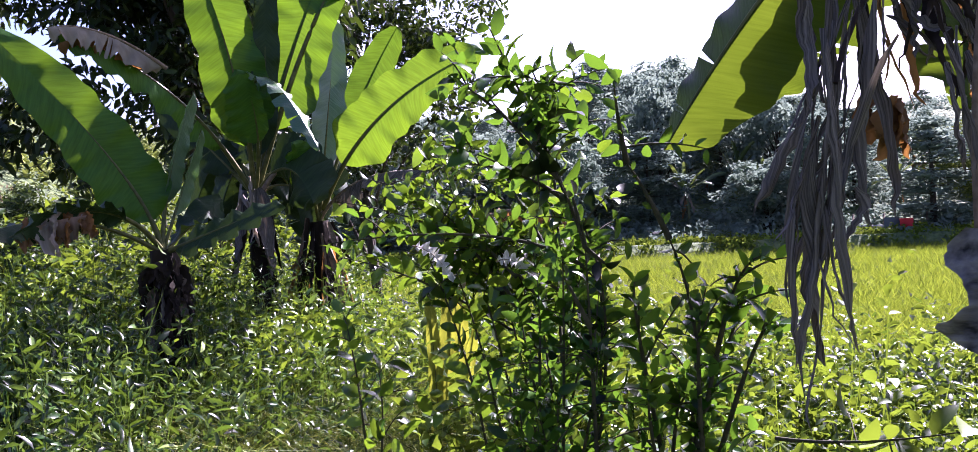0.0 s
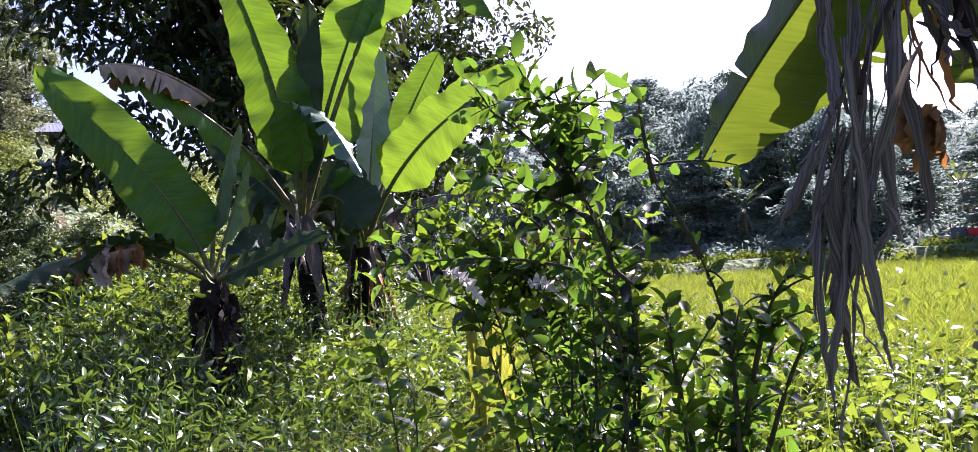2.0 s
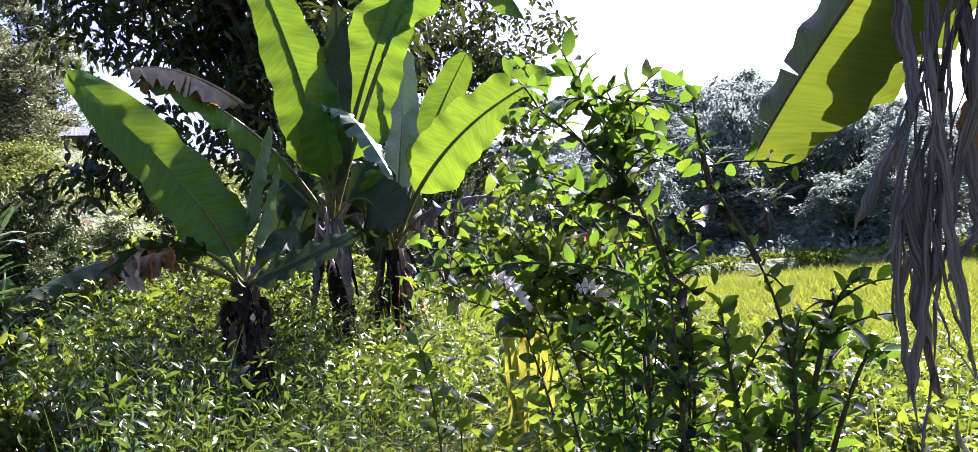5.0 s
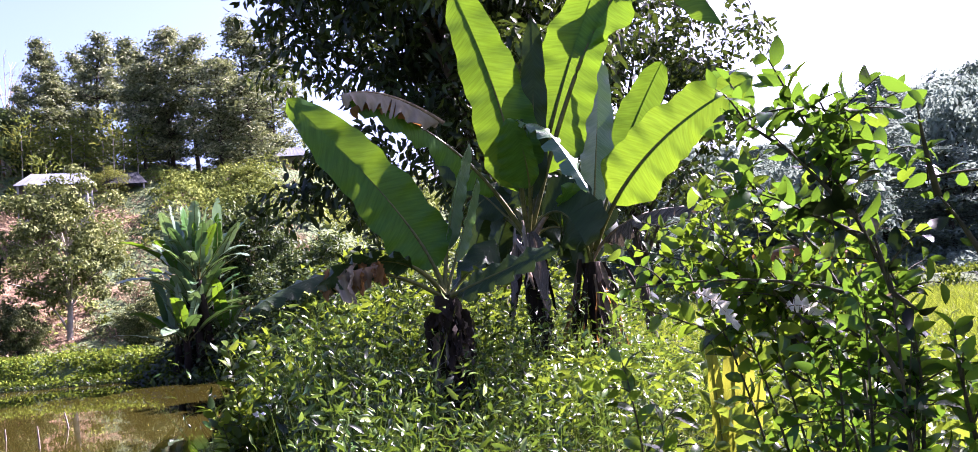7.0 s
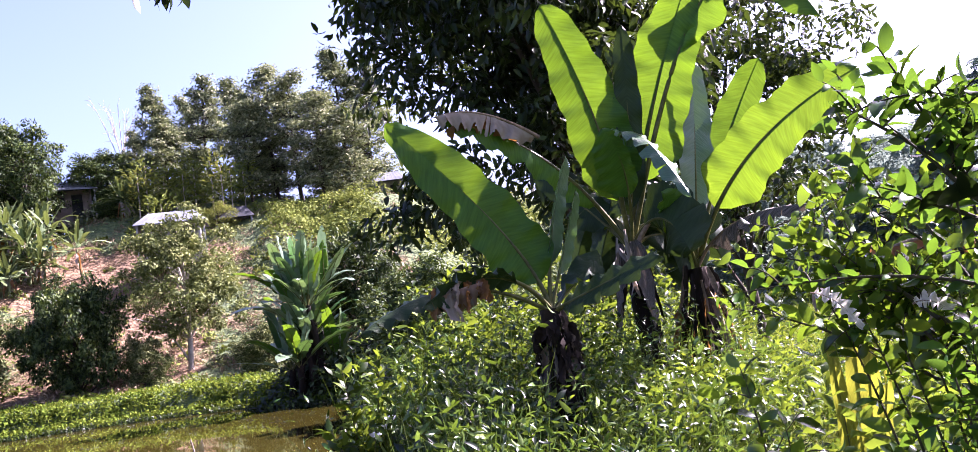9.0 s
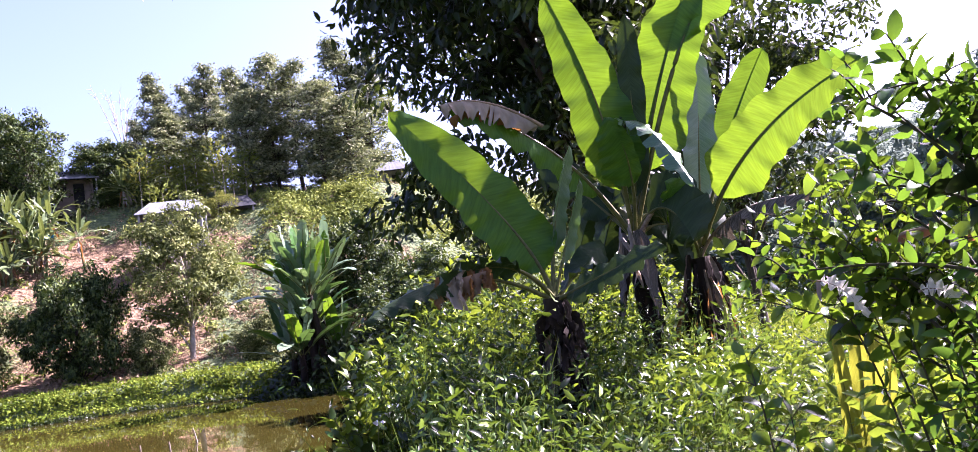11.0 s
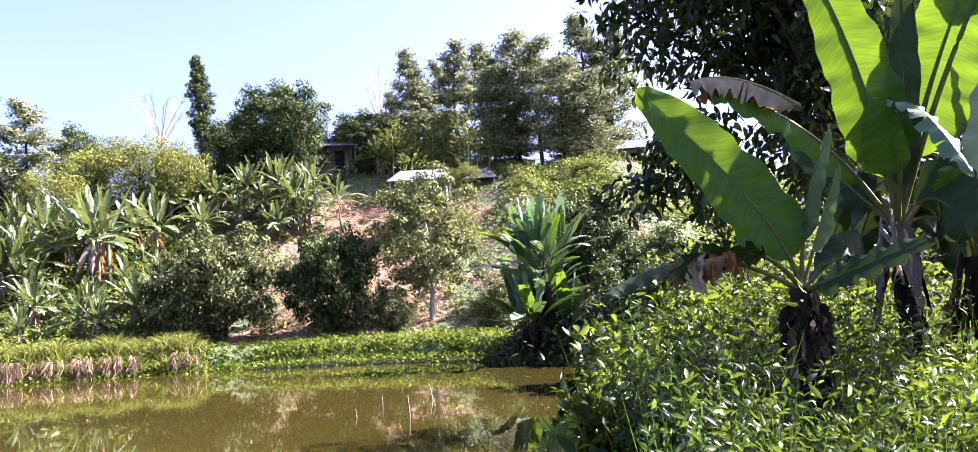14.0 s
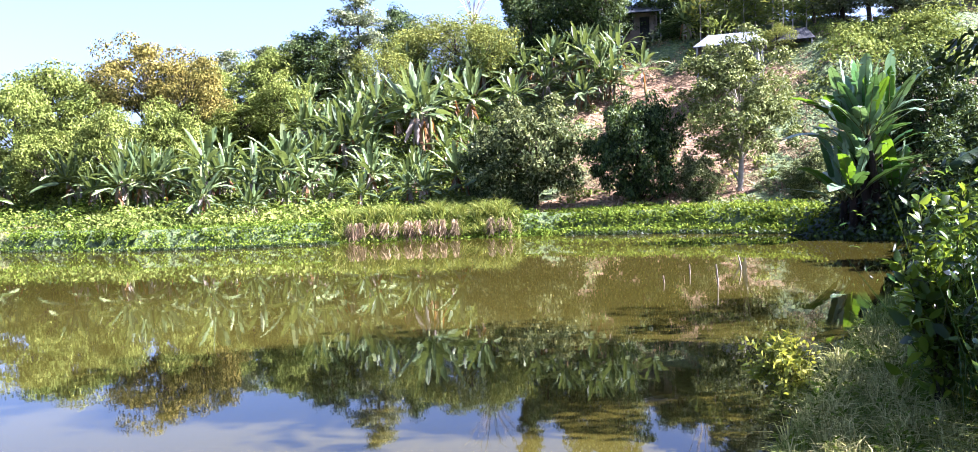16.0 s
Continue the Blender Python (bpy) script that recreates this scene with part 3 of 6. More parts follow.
def tall_tree(name, place, label, leaf_mat, bark, tall, wide, tiers=15, per=75, leaf=0.3, bare=0.12, group="", peak=0.45):
    """A tall hill tree: straight trunk, tiers of rising limbs, each with tufts of leaves; widest at peak of its height."""
    ob = root(name, place, label, "tree", group)
    spine = bezier((0, 0, -0.3), (rng.normal(0, 0.03) * tall, rng.normal(0, 0.03) * tall, tall * 0.5), (0, 0, tall * 0.98), 16)
    parts, cen = [tube(spine, np.linspace(0.16, 0.02, 16), 8)], []
    for k in range(tiers):
        u = bare + (1 - bare) * (k + rng.uniform(0, 0.8)) / tiers
        reach = wide / 2 * (np.interp(u, (bare, peak, 0.8, 1.0), (0.65, 1.0, 0.62, 0.12)))
        a = spine[min(15, int(u * 15))]
        for q in range(int(rng.integers(5, 9))):
            b = rng.uniform(0, 6.28)
            r = reach * rng.uniform(0.35, 1.1)
            e = a + np.array((math.cos(b) * r, math.sin(b) * r, tall * rng.uniform(0.0, 0.07)))
            parts.append(tube(bezier(a, (a + e) / 2 + (0, 0, -0.02 * tall), e, 5), np.linspace(0.045, 0.012, 5), 4))
            cen.append(e)
            if r > reach * 0.6:
                cen.append(a * 0.5 + e * 0.5 + rng.normal(0, 0.12, 3))
    v, f = join(parts)
    bulk("trunk", v, f, bark, ob)
    cen = np.array(cen)
    n = len(cen) * per
    own = np.repeat(np.arange(len(cen)), per)
    size = rng.uniform(0.6, 1.4, len(cen))[own] * 0.135 * wide
    ball = unit(rng.normal(size=(n, 3)) + (0, 0, 0.3))
    pos = cen[own] + ball * (rng.uniform(0.1, 1, n) ** 0.5 * size)[:, None] * (1, 1, 0.75)
    way = np.cross(ball, rng.normal(size=(n, 3))) + ball * 0.4 + (0, 0, -0.35)
    v, f = cards(pos, way, leaf * rng.uniform(0.6, 1.3, n), leaf * 0.5 * rng.uniform(0.7, 1.2, n), 0.2, ball + rng.normal(size=(n, 3)) * 0.3 + (0, 0, 0.2))
    bulk("crown", v, f, leaf_mat, ob)
    return ob


def crown_top(ob):
    """The height at which the crown of a tree ends."""
    me = next(q for q in ob.children if q.name.startswith("crown")).data
    co = np.zeros(len(me.vertices) * 3, np.float32)
    me.vertices.foreach_get("co", co)
    return float(np.percentile(co[2::3], 99.6))


def plant_copy(proto, az, r, el, wide, tall0, wide0, turn=None, extra=0.0):
    """A copy of a tree on the ground at az and r, its top at elevation el from the viewer's eye, so many metres wide."""
    p = spot(az, r, 0.1)
    tall = max(1.2, 2.2 + r * math.tan(radians(el)) - p[2])
    wide = min(wide, 1.5 * tall)
    own = proto.scale
    m = pose(p[0], p[1], p[2], 0, 0, rng.uniform(0, 360) if turn is None else turn) @ Matrix.Diagonal((wide / wide0 / own.x, wide / wide0 / own.y, tall / tall0 / own.z, 1))
    return copy_thing(proto, m)


def far_banana(place, label, stems, count, tall, turn, group, mat=None, tilt=(-14, 78), trunk=(0.40, 0.52), long=(0.42, 0.58), broad=(0.13, 0.18), stem_mat=None, rib=0.0, dead=3, apart=0.09):
    """A banana clump seen from some way off: stems, stiff radiating leaves, the older ones lower, and dead leaves hanging."""
    ob = root("banana_plant", place, label, "banana plant", group, turn)
    for s in range(stems):
        a = rng.uniform(0, 6.28) if stems < 5 else s * 2.4
        foot = np.array((math.cos(a), math.sin(a), 0)) * (apart * tall * (s > 0) * (1.0 if stems < 5 else rng.uniform(0.3, 1.0))) - (0, 0, 0.3)
        top = foot + (rng.normal(0, 0.05) * tall, rng.normal(0, 0.05) * tall, tall * rng.uniform(*trunk) + 0.3)
        stem_part(ob, foot, top, 0.055 * tall / 2, 0.03 * tall / 2, stem_mat or M_STEM_GREEN)
        for k in range(count):
            b = a + k * 2.4 + rng.normal(0, 0.25)
            phi = radians(tilt[0] + (tilt[1] - tilt[0]) * ((k + 0.5) / count) + rng.normal(0, 6))
            out = np.array((math.cos(b), math.sin(b), 0))
            way = out * math.cos(phi) + np.array((0, 0, math.sin(phi)))
            reach = tall * rng.uniform(*long)
            sag = reach * math.cos(phi) * rng.uniform(0.06, 0.24)
            ctrl = top + way * reach * 0.55 + np.array((0, 0, sag))
            tip = top + way * reach - np.array((0, 0, sag))
            banana_leaf(ob, top - (0, 0, 0.1), ctrl, tip, reach * rng.uniform(*broad), unit(np.array((0, 0, 1.0)) - out * (0.1 + math.sin(phi)) + rng.normal(0, 0.25, 3)), (mat[k % len(mat)] if mat else M_BANANA_FAR), 0.18, 10, 0.05, int(rng.integers(0, 5)), 0.01, 16, rib)
        for k in range(dead):
            b = rng.uniform(0, 6.28)
            out = np.array((math.cos(b), math.sin(b), 0))
            hanging_strip(ob, top - (0, 0, 0.1), top + out * 0.10 * tall - (0, 0, rng.uniform(0.2, 0.36) * tall), 0.05 * tall, M_DRY_BROWN if k % 2 else M_DRY_PALE, "dead_leaf", 0.05)
    return ob


# ---- ground cover ----
def scatter(n, az, r, power=1.0):
    a = rng.uniform(az[0], az[1], n)
    d = r[0] + (r[1] - r[0]) * rng.uniform(0, 1, n) ** power
    x, y = polar(a, d)
    return a, d, x, y


def weed_field(name, label, n_plants, az, r, tall, per, leaf, slim, mat, power=1.2, keep=None, spread=0.12, rise=(-0.5, 1.1)):
    """Leafy weeds: upright stems with leaves all the way up, joined into one patch."""
    a, d, x, y = scatter(n_plants, az, r, power)
    if keep is not None:
        k = keep(a, d)
        a, d, x, y = a[k], d[k], x[k], y[k]
    n = len(a)
    z = height(x, y)
    h = tall(a, d) * rng.uniform(0.45, 1.15, n)
    leanv = rng.normal(0, 0.16, (n, 2)) * h[:, None]
    own = np.repeat(np.arange(n), per)
    u = rng.uniform(0.26, 1.0, n * per) ** 0.75
    foot = np.stack([x[own] + leanv[own, 0] * u * u, y[own] + leanv[own, 1] * u * u, z[own] + h[own] * u], 1)
    ang = rng.uniform(0, 6.28, n * per)
    way = np.stack([np.cos(ang), np.sin(ang), rng.uniform(rise[0], rise[1], n * per)], 1)
    foot[:, :2] += way[:, :2] * (rng.uniform(0, 1, n * per) * spread * (1.1 - u))[:, None]
    size = leaf * rng.uniform(0.55, 1.35, n * per) * (1.15 - 0.5 * u)
    make = oval_leaves if r[0] < 6 else leaves
    v, f = make(foot, way, size, size * slim * rng.uniform(0.75, 1.2, n * per))
    sv, sf = blades(np.stack([x, y, z], 1), np.stack([leanv[:, 0], leanv[:, 1], h], 1), h, 0.008, 0.05)
    vv, ff = join([(v, f), (sv, sf)])
    return tagged(bulk(name, vv, ff, mat), label, name.replace("_", " "), kind="stuff")


def grass_field(name, label, n, az, r, tall, wide, mat, power=1.0, droop=0.6, keep=None, sunk=0.0):
    a, d, x, y = scatter(n, az, r, power)
    if keep is not None:
        k = keep(a, d)
        a, d, x, y = a[k], d[k], x[k], y[k]
    n = len(a)
    way = np.stack([rng.normal(0, 0.35, n), rng.normal(0, 0.35, n), np.ones(n)], 1)
    v, f = blades(np.stack([x, y, height(x, y) - sunk], 1), way, tall * rng.uniform(0.5, 1.2, n), wide, droop)
    return tagged(bulk(name, v, f, mat), label, "grass", kind="stuff")


def bush_cover(name, label, n_clumps, per, az, r, size, leaf, mat, keep=None, power=0.8, slim=0.5, low=0.2):
    """A thicket of rounded leafy clumps over the ground, one sheet of leaves."""
    a, d, x, y = scatter(n_clumps, az, r, power)
    if keep is not None:
        k = keep(a, d)
        a, d, x, y = a[k], d[k], x[k], y[k]
    n = len(a)
    s = size * rng.uniform(0.5, 1.3, n)
    own = np.repeat(np.arange(n), per)
    off = unit(rng.normal(size=(n * per, 3)))
    off[:, 2] = np.abs(off[:, 2])
    rad = rng.uniform(0.6, 1.05, n * per)[:, None] * s[own][:, None]
    pos = np.stack([x[own], y[own], height(x, y)[own] - low], 1) + off * rad * (1, 1, 0.85)
    way = np.cross(off, rng.normal(size=(n * per, 3))) + off * 0.4 + (0, 0, -0.15)
    lf = leaf * rng.uniform(0.6, 1.4, n * per)
    v, f = cards(pos, way, lf, lf * slim, 0.2, off + rng.normal(size=(n * per, 3)) * 0.35 + (0, 0, 0.2))
    return tagged(bulk(name, v, f, mat), label, "undergrowth", kind="stuff")


# ---- the banana plants by the shore ----
FRONT = np.array((0.30, -0.93, 0.18))
OVER = np.array((0.25, -0.55, 0.80))

plant_a = root("banana_plant", spot(-20.0, 5.55), "young banana plant with one broad lit leaf and browned drooping ones", "banana plant", "banana plants on the bank")
plant_a.matrix_basis = Matrix.Identity(4)
ja = np.array((-1.913, 5.218, 2.132))
stem_part(plant_a, spot(-19.6, 5.5, 0.2), ja + (0.0, 0, 0.02), 0.115, 0.06, M_STEM, rough=0.6)
for k in range(80):
    a = rng.uniform(0, 6.28)
    p = ja + np.array((math.cos(a) * 0.075, math.sin(a) * 0.075, rng.uniform(-0.45, 0.0)))
    hanging_strip(plant_a, p, p + np.array((math.cos(a) * 0.045, math.sin(a) * 0.045, -rng.uniform(0.12, 0.34))), rng.uniform(0.03, 0.09), (M_STEM, M_STEM, M_STEM, M_DRY, M_STEM, M_STEM, M_RIB_DRY)[k % 7], "sheath", 0.03)
banana_leaf(plant_a, ja, (-1.987, 5.244, 2.581), (-2.659, 4.761, 3.423), 0.43, FRONT + (0.1, 0, 0.1), M_BANANA, 0.20, 6, 0.02, 0, 0.020, 40, 0.012, None, 0, "broad yellow-green leaf lit through by the sun")
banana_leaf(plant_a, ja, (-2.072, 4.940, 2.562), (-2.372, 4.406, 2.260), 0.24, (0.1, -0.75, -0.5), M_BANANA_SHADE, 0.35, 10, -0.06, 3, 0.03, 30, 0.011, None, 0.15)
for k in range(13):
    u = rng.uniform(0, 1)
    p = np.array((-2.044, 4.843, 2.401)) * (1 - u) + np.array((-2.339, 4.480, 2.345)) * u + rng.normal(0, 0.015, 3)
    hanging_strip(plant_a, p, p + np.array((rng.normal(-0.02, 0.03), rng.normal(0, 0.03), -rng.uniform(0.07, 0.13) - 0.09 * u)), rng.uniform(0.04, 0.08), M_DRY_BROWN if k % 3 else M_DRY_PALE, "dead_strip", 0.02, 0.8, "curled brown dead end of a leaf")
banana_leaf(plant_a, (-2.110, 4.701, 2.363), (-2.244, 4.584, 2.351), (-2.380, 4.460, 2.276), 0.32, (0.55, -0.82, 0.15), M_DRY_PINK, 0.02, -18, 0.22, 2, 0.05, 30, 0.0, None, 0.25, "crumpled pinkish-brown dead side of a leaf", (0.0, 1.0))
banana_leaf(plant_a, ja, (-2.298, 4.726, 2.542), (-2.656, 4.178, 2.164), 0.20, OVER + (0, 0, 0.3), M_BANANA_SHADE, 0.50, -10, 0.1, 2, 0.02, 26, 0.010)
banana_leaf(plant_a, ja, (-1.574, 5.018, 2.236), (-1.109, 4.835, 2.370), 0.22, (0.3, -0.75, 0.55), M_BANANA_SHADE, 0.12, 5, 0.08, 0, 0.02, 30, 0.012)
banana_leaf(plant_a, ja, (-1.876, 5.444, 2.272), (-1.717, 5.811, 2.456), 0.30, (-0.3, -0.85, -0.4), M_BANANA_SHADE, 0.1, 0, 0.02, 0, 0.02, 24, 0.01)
banana_leaf(plant_a, ja, (-1.919, 5.323, 2.637), (-1.714, 5.340, 3.095), 0.16, (0.93, -0.25, 0.35), M_BANANA_BLUE, 0.30, 32, 0.02, 0, 0.006, 30, 0.01)
banana_leaf(plant_a, ja, (-1.849, 5.347, 2.431), (-1.668, 5.303, 2.866), 0.13, (0.9, -0.3, 0.2), M_BANANA_BLUE, 0.35, 35, 0.02, 0, 0.006, 24, 0.008)

plant_b = root("banana_plant", spot(-14.5, 6.3), "tall banana plant with upright translucent leaves and one dried leaf", "banana plant", "banana plants on the bank")
plant_b.matrix_basis = Matrix.Identity(4)
jb = np.array((-1.595, 6.157, 2.480))
stem_part(plant_b, spot(-14.2, 6.35, 0.2), jb, 0.10, 0.06, M_STEM, rough=0.4)
for k in range(8):
    a = rng.uniform(0, 6.28)
    p = jb + np.array((math.cos(a) * 0.09, math.sin(a) * 0.09, rng.uniform(-0.25, 0.05)))
    hanging_strip(plant_b, p, p + np.array((math.cos(a) * 0.1, math.sin(a) * 0.1, -rng.uniform(0.3, 0.7))), 0.035, M_STEM, "sheath", 0.03)
banana_leaf(plant_b, jb, (-1.598, 6.047, 3.366), (-1.869, 5.758, 4.250), 0.46, FRONT, M_BANANA, 0.20, 8, 0.02, 0, 0.018, 40, 0.013, None, 0, "broad upright leaf, bright green against the light")
banana_leaf(plant_b, jb, (-1.923, 5.851, 3.318), (-2.464, 5.090, 3.484), 0.30, OVER, M_BANANA_RIM, 0.22, -32, 0.10, 1, 0.02, 36, 0.013, None, 0.05)
banana_leaf(plant_b, (-1.953, 5.576, 3.299), (-2.266, 5.292, 3.581), (-2.439, 5.046, 3.465), 0.24, (0.25, -0.35, 0.9), M_DRY_PALE, 0.02, -45, 0.2, 3, 0.025, 40, 0.009, M_RIB_DRY, 0.45, "grey dried outer half of a leaf")
banana_leaf(plant_b, (-2.040, 5.544, 3.290), (-2.269, 5.290, 3.532), (-2.418, 5.112, 3.380), 0.20, (0.2, -0.8, 0.3), M_DRY_BROWN, 0.02, -50, 0.20, 8, 0.04, 22, 0.0, None, 0.3)
banana_leaf(plant_b, jb, (-1.621, 5.943, 3.912), (-1.017, 5.569, 2.719), 0.22, (0.72, -0.50, 0.48), M_BANANA_BLUE, 0.40, -10, 0.08, 2, 0.02, 36, 0.012, None, 0, "leaf bent over, its waxy side glaring white")
banana_leaf(plant_b, jb, (-1.418, 5.892, 3.037), (-1.567, 5.750, 3.297), 0.40, FRONT, M_BANANA, 0.35, 4, 0.02, 0, 0.02, 24, 0.01, None, 0, "", (0.4, 1.0))
banana_leaf(plant_b, jb, (-1.392, 6.309, 3.449), (-0.930, 6.192, 4.262), 0.54, FRONT + (-0.05, 0, 0.1), M_BANANA, 0.25, 6, 0.02, 0, 0.018, 40, 0.014, None, 0, "broad upright leaf with fine veins")
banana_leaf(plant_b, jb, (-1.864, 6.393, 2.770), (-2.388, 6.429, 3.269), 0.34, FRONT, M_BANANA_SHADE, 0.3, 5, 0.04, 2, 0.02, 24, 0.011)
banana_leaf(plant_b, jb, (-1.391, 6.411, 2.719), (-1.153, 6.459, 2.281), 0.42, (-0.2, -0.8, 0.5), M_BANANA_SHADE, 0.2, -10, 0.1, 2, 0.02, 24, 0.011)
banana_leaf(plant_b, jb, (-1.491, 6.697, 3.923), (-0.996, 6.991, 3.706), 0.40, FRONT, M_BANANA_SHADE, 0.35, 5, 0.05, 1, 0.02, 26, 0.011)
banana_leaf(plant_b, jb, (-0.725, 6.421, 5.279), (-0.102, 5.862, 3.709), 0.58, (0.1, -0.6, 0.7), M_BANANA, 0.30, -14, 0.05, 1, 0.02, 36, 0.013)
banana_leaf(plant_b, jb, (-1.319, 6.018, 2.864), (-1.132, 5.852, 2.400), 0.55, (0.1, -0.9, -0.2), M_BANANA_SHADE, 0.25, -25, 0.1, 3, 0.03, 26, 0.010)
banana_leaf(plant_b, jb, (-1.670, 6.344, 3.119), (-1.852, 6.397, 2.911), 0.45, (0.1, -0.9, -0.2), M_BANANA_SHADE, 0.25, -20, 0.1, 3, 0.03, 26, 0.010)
# leaf added to throw shade on the young plant's broad leaf
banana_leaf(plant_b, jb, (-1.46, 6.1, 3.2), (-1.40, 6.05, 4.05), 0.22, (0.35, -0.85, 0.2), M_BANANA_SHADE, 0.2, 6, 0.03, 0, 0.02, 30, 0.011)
# drooping leaves in the shaded colour paint the dark heart of the plant
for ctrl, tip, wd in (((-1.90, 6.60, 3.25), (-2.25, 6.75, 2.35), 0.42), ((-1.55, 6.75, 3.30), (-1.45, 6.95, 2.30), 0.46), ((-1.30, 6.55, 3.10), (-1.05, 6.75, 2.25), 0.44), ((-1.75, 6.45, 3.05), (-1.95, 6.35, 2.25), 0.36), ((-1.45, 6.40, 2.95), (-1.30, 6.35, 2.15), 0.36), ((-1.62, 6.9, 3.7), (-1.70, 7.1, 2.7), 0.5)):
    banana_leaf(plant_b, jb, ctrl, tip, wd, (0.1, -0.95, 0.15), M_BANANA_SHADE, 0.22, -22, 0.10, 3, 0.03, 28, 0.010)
for k in range(5):
    p = np.array((-1.630, 5.940, 2.536)) + rng.normal(0, 0.04, 3)
    hanging_strip(plant_b, p, p + np.array((rng.normal(-0.02, 0.04), rng.normal(0, 0.03), -rng.uniform(0.25, 0.5))), rng.uniform(0.03, 0.07), M_DRY_PALE, "dead_strip", 0.03)
for x0, y0 in ((0.05, -0.12), (-0.06, -0.10)):
    hanging_strip(plant_b, jb + (x0, y0, 0.05), jb + (x0 * 2, y0 * 1.5, -0.55), 0.11, M_DRY, "dead_leaf", 0.05)
v, f = tube(bezier(jb + (0.02, -0.05, -0.05), (-1.469, 6.085, 2.643), (-1.314, 6.070, 2.713), 12), np.linspace(0.022, 0.012, 12), 7)
bulk("stalk", v, f, M_RIB_DRY, plant_b)

plant_c = root("banana_plant", spot(-9.8, 6.5), "banana plant with waxy upright leaves and a dead brown skirt", "banana plant", "banana plants on the bank")
plant_c.matrix_basis = Matrix.Identity(4)
jc = np.array((-1.197, 6.349, 2.286))
stem_part(plant_c, spot(-10.6, 6.5, 0.2), jc, 0.10, 0.055, M_STEM, rough=0.5)
for k in range(26):
    a = rng.uniform(0, 6.28)
    p = jc + np.array((math.cos(a) * 0.09, math.sin(a) * 0.09, rng.uniform(-0.35, 0.05)))
    hanging_strip(plant_c, p, p + np.array((math.cos(a) * 0.14, math.sin(a) * 0.14, -rng.uniform(0.2, 0.7))), rng.uniform(0.02, 0.05), (M_STEM, M_DRY_BROWN, M_RIB_DRY, M_STEM)[k % 4], "sheath", 0.04)
banana_leaf(plant_c, jc, (-1.094, 6.368, 3.003), (-1.020, 6.482, 3.790), 0.30, (0.68, -0.64, 0.36), M_BANANA_BLUE, 0.28, 8, 0.02, 0, 0.006, 40, 0.012, None, 0, "waxy blue-green upright leaf")
banana_leaf(plant_c, jc, (-1.007, 6.686, 3.072), (-0.585, 6.737, 3.747), 0.34, FRONT, M_BANANA, 0.35, 8, 0.02, 0, 0.005, 34, 0.011)
banana_leaf(plant_c, jc, (-0.858, 6.203, 3.111), (0.048, 5.963, 3.380), 0.46, FRONT + (0, 0, 0.2), M_BANANA_RIM, 0.26, 6, 0.04, 0, 0.022, 40, 0.013, None, 0, "broad bright leaf leaning over the shrub")
banana_leaf(plant_c, jc, (-1.220, 6.141, 2.685), (-1.252, 5.930, 2.805), 0.26, FRONT, M_BANANA, 0.3, 0, 0.06, 0, 0.02, 20, 0.009)
banana_leaf(plant_c, jc, (-0.981, 6.285, 2.667), (-0.386, 6.050, 2.588), 0.24, OVER, M_DRY, 0.2, -25, 0.15, 5, 0.03, 24, 0.009, M_RIB_DRY, 0.2)

# a fallen dead plant behind the shrub
dead = root("dead_banana_plant", (0, 0, 0), "collapsed dead banana plant with pale grey leaves", "banana plant")
v, f = tube(bezier((-0.328, 4.149, 2.093), (-0.075, 4.162, 2.169), (0.458, 3.936, 2.112), 20), np.linspace(0.016, 0.008, 20), 7)
bulk("stalk", v, f, M_RIB_DRY, dead)
banana_leaf(dead, (-0.290, 4.052, 2.121), (-0.129, 3.961, 2.110), (-0.055, 3.862, 1.952), 0.30, (0.40, -0.45, 0.75), M_DRY_PALE, 0.02, -20, 0.15, 4, 0.04, 24, 0.008, M_RIB_DRY, 0.15)
banana_leaf(dead, (0.021, 3.963, 2.084), (0.118, 3.861, 2.092), (0.195, 3.758, 1.966), 0.28, (0.40, -0.45, 0.75), M_DRY_PALE, 0.02, -20, 0.15, 4, 0.04, 24, 0.008, M_RIB_DRY, 0.15)
banana_leaf(dead, (0.236, 3.856, 2.083), (0.367, 3.745, 2.099), (0.475, 3.632, 2.023), 0.2, (0.4, -0.25, 0.9), M_DRY_PALE, 0.02, -15, 0.1, 4, 0.04, 24, 0.008, M_RIB_DRY, 0.15)
banana_leaf(dead, (-0.099, 4.062, 2.173), (0.176, 4.059, 2.336), (0.403, 4.043, 2.154), 0.16, (0.1, -0.6, 0.8), M_DRY_BROWN, 0.02, -20, 0.15, 5, 0.04, 24, 0.008, M_RIB_DRY, 0.2)

# a yellowing sucker
sucker = root("banana_sucker", spot(-3.5, 3.9), "small yellowing banana shoot among the weeds", "banana plant")
sucker.matrix_basis = Matrix.Identity(4)
js = spot(-3.5, 3.9, 0.1)
stem_part(sucker, js, js + (0, 0, 0.3), 0.04, 0.025, M_STEM_GREEN)
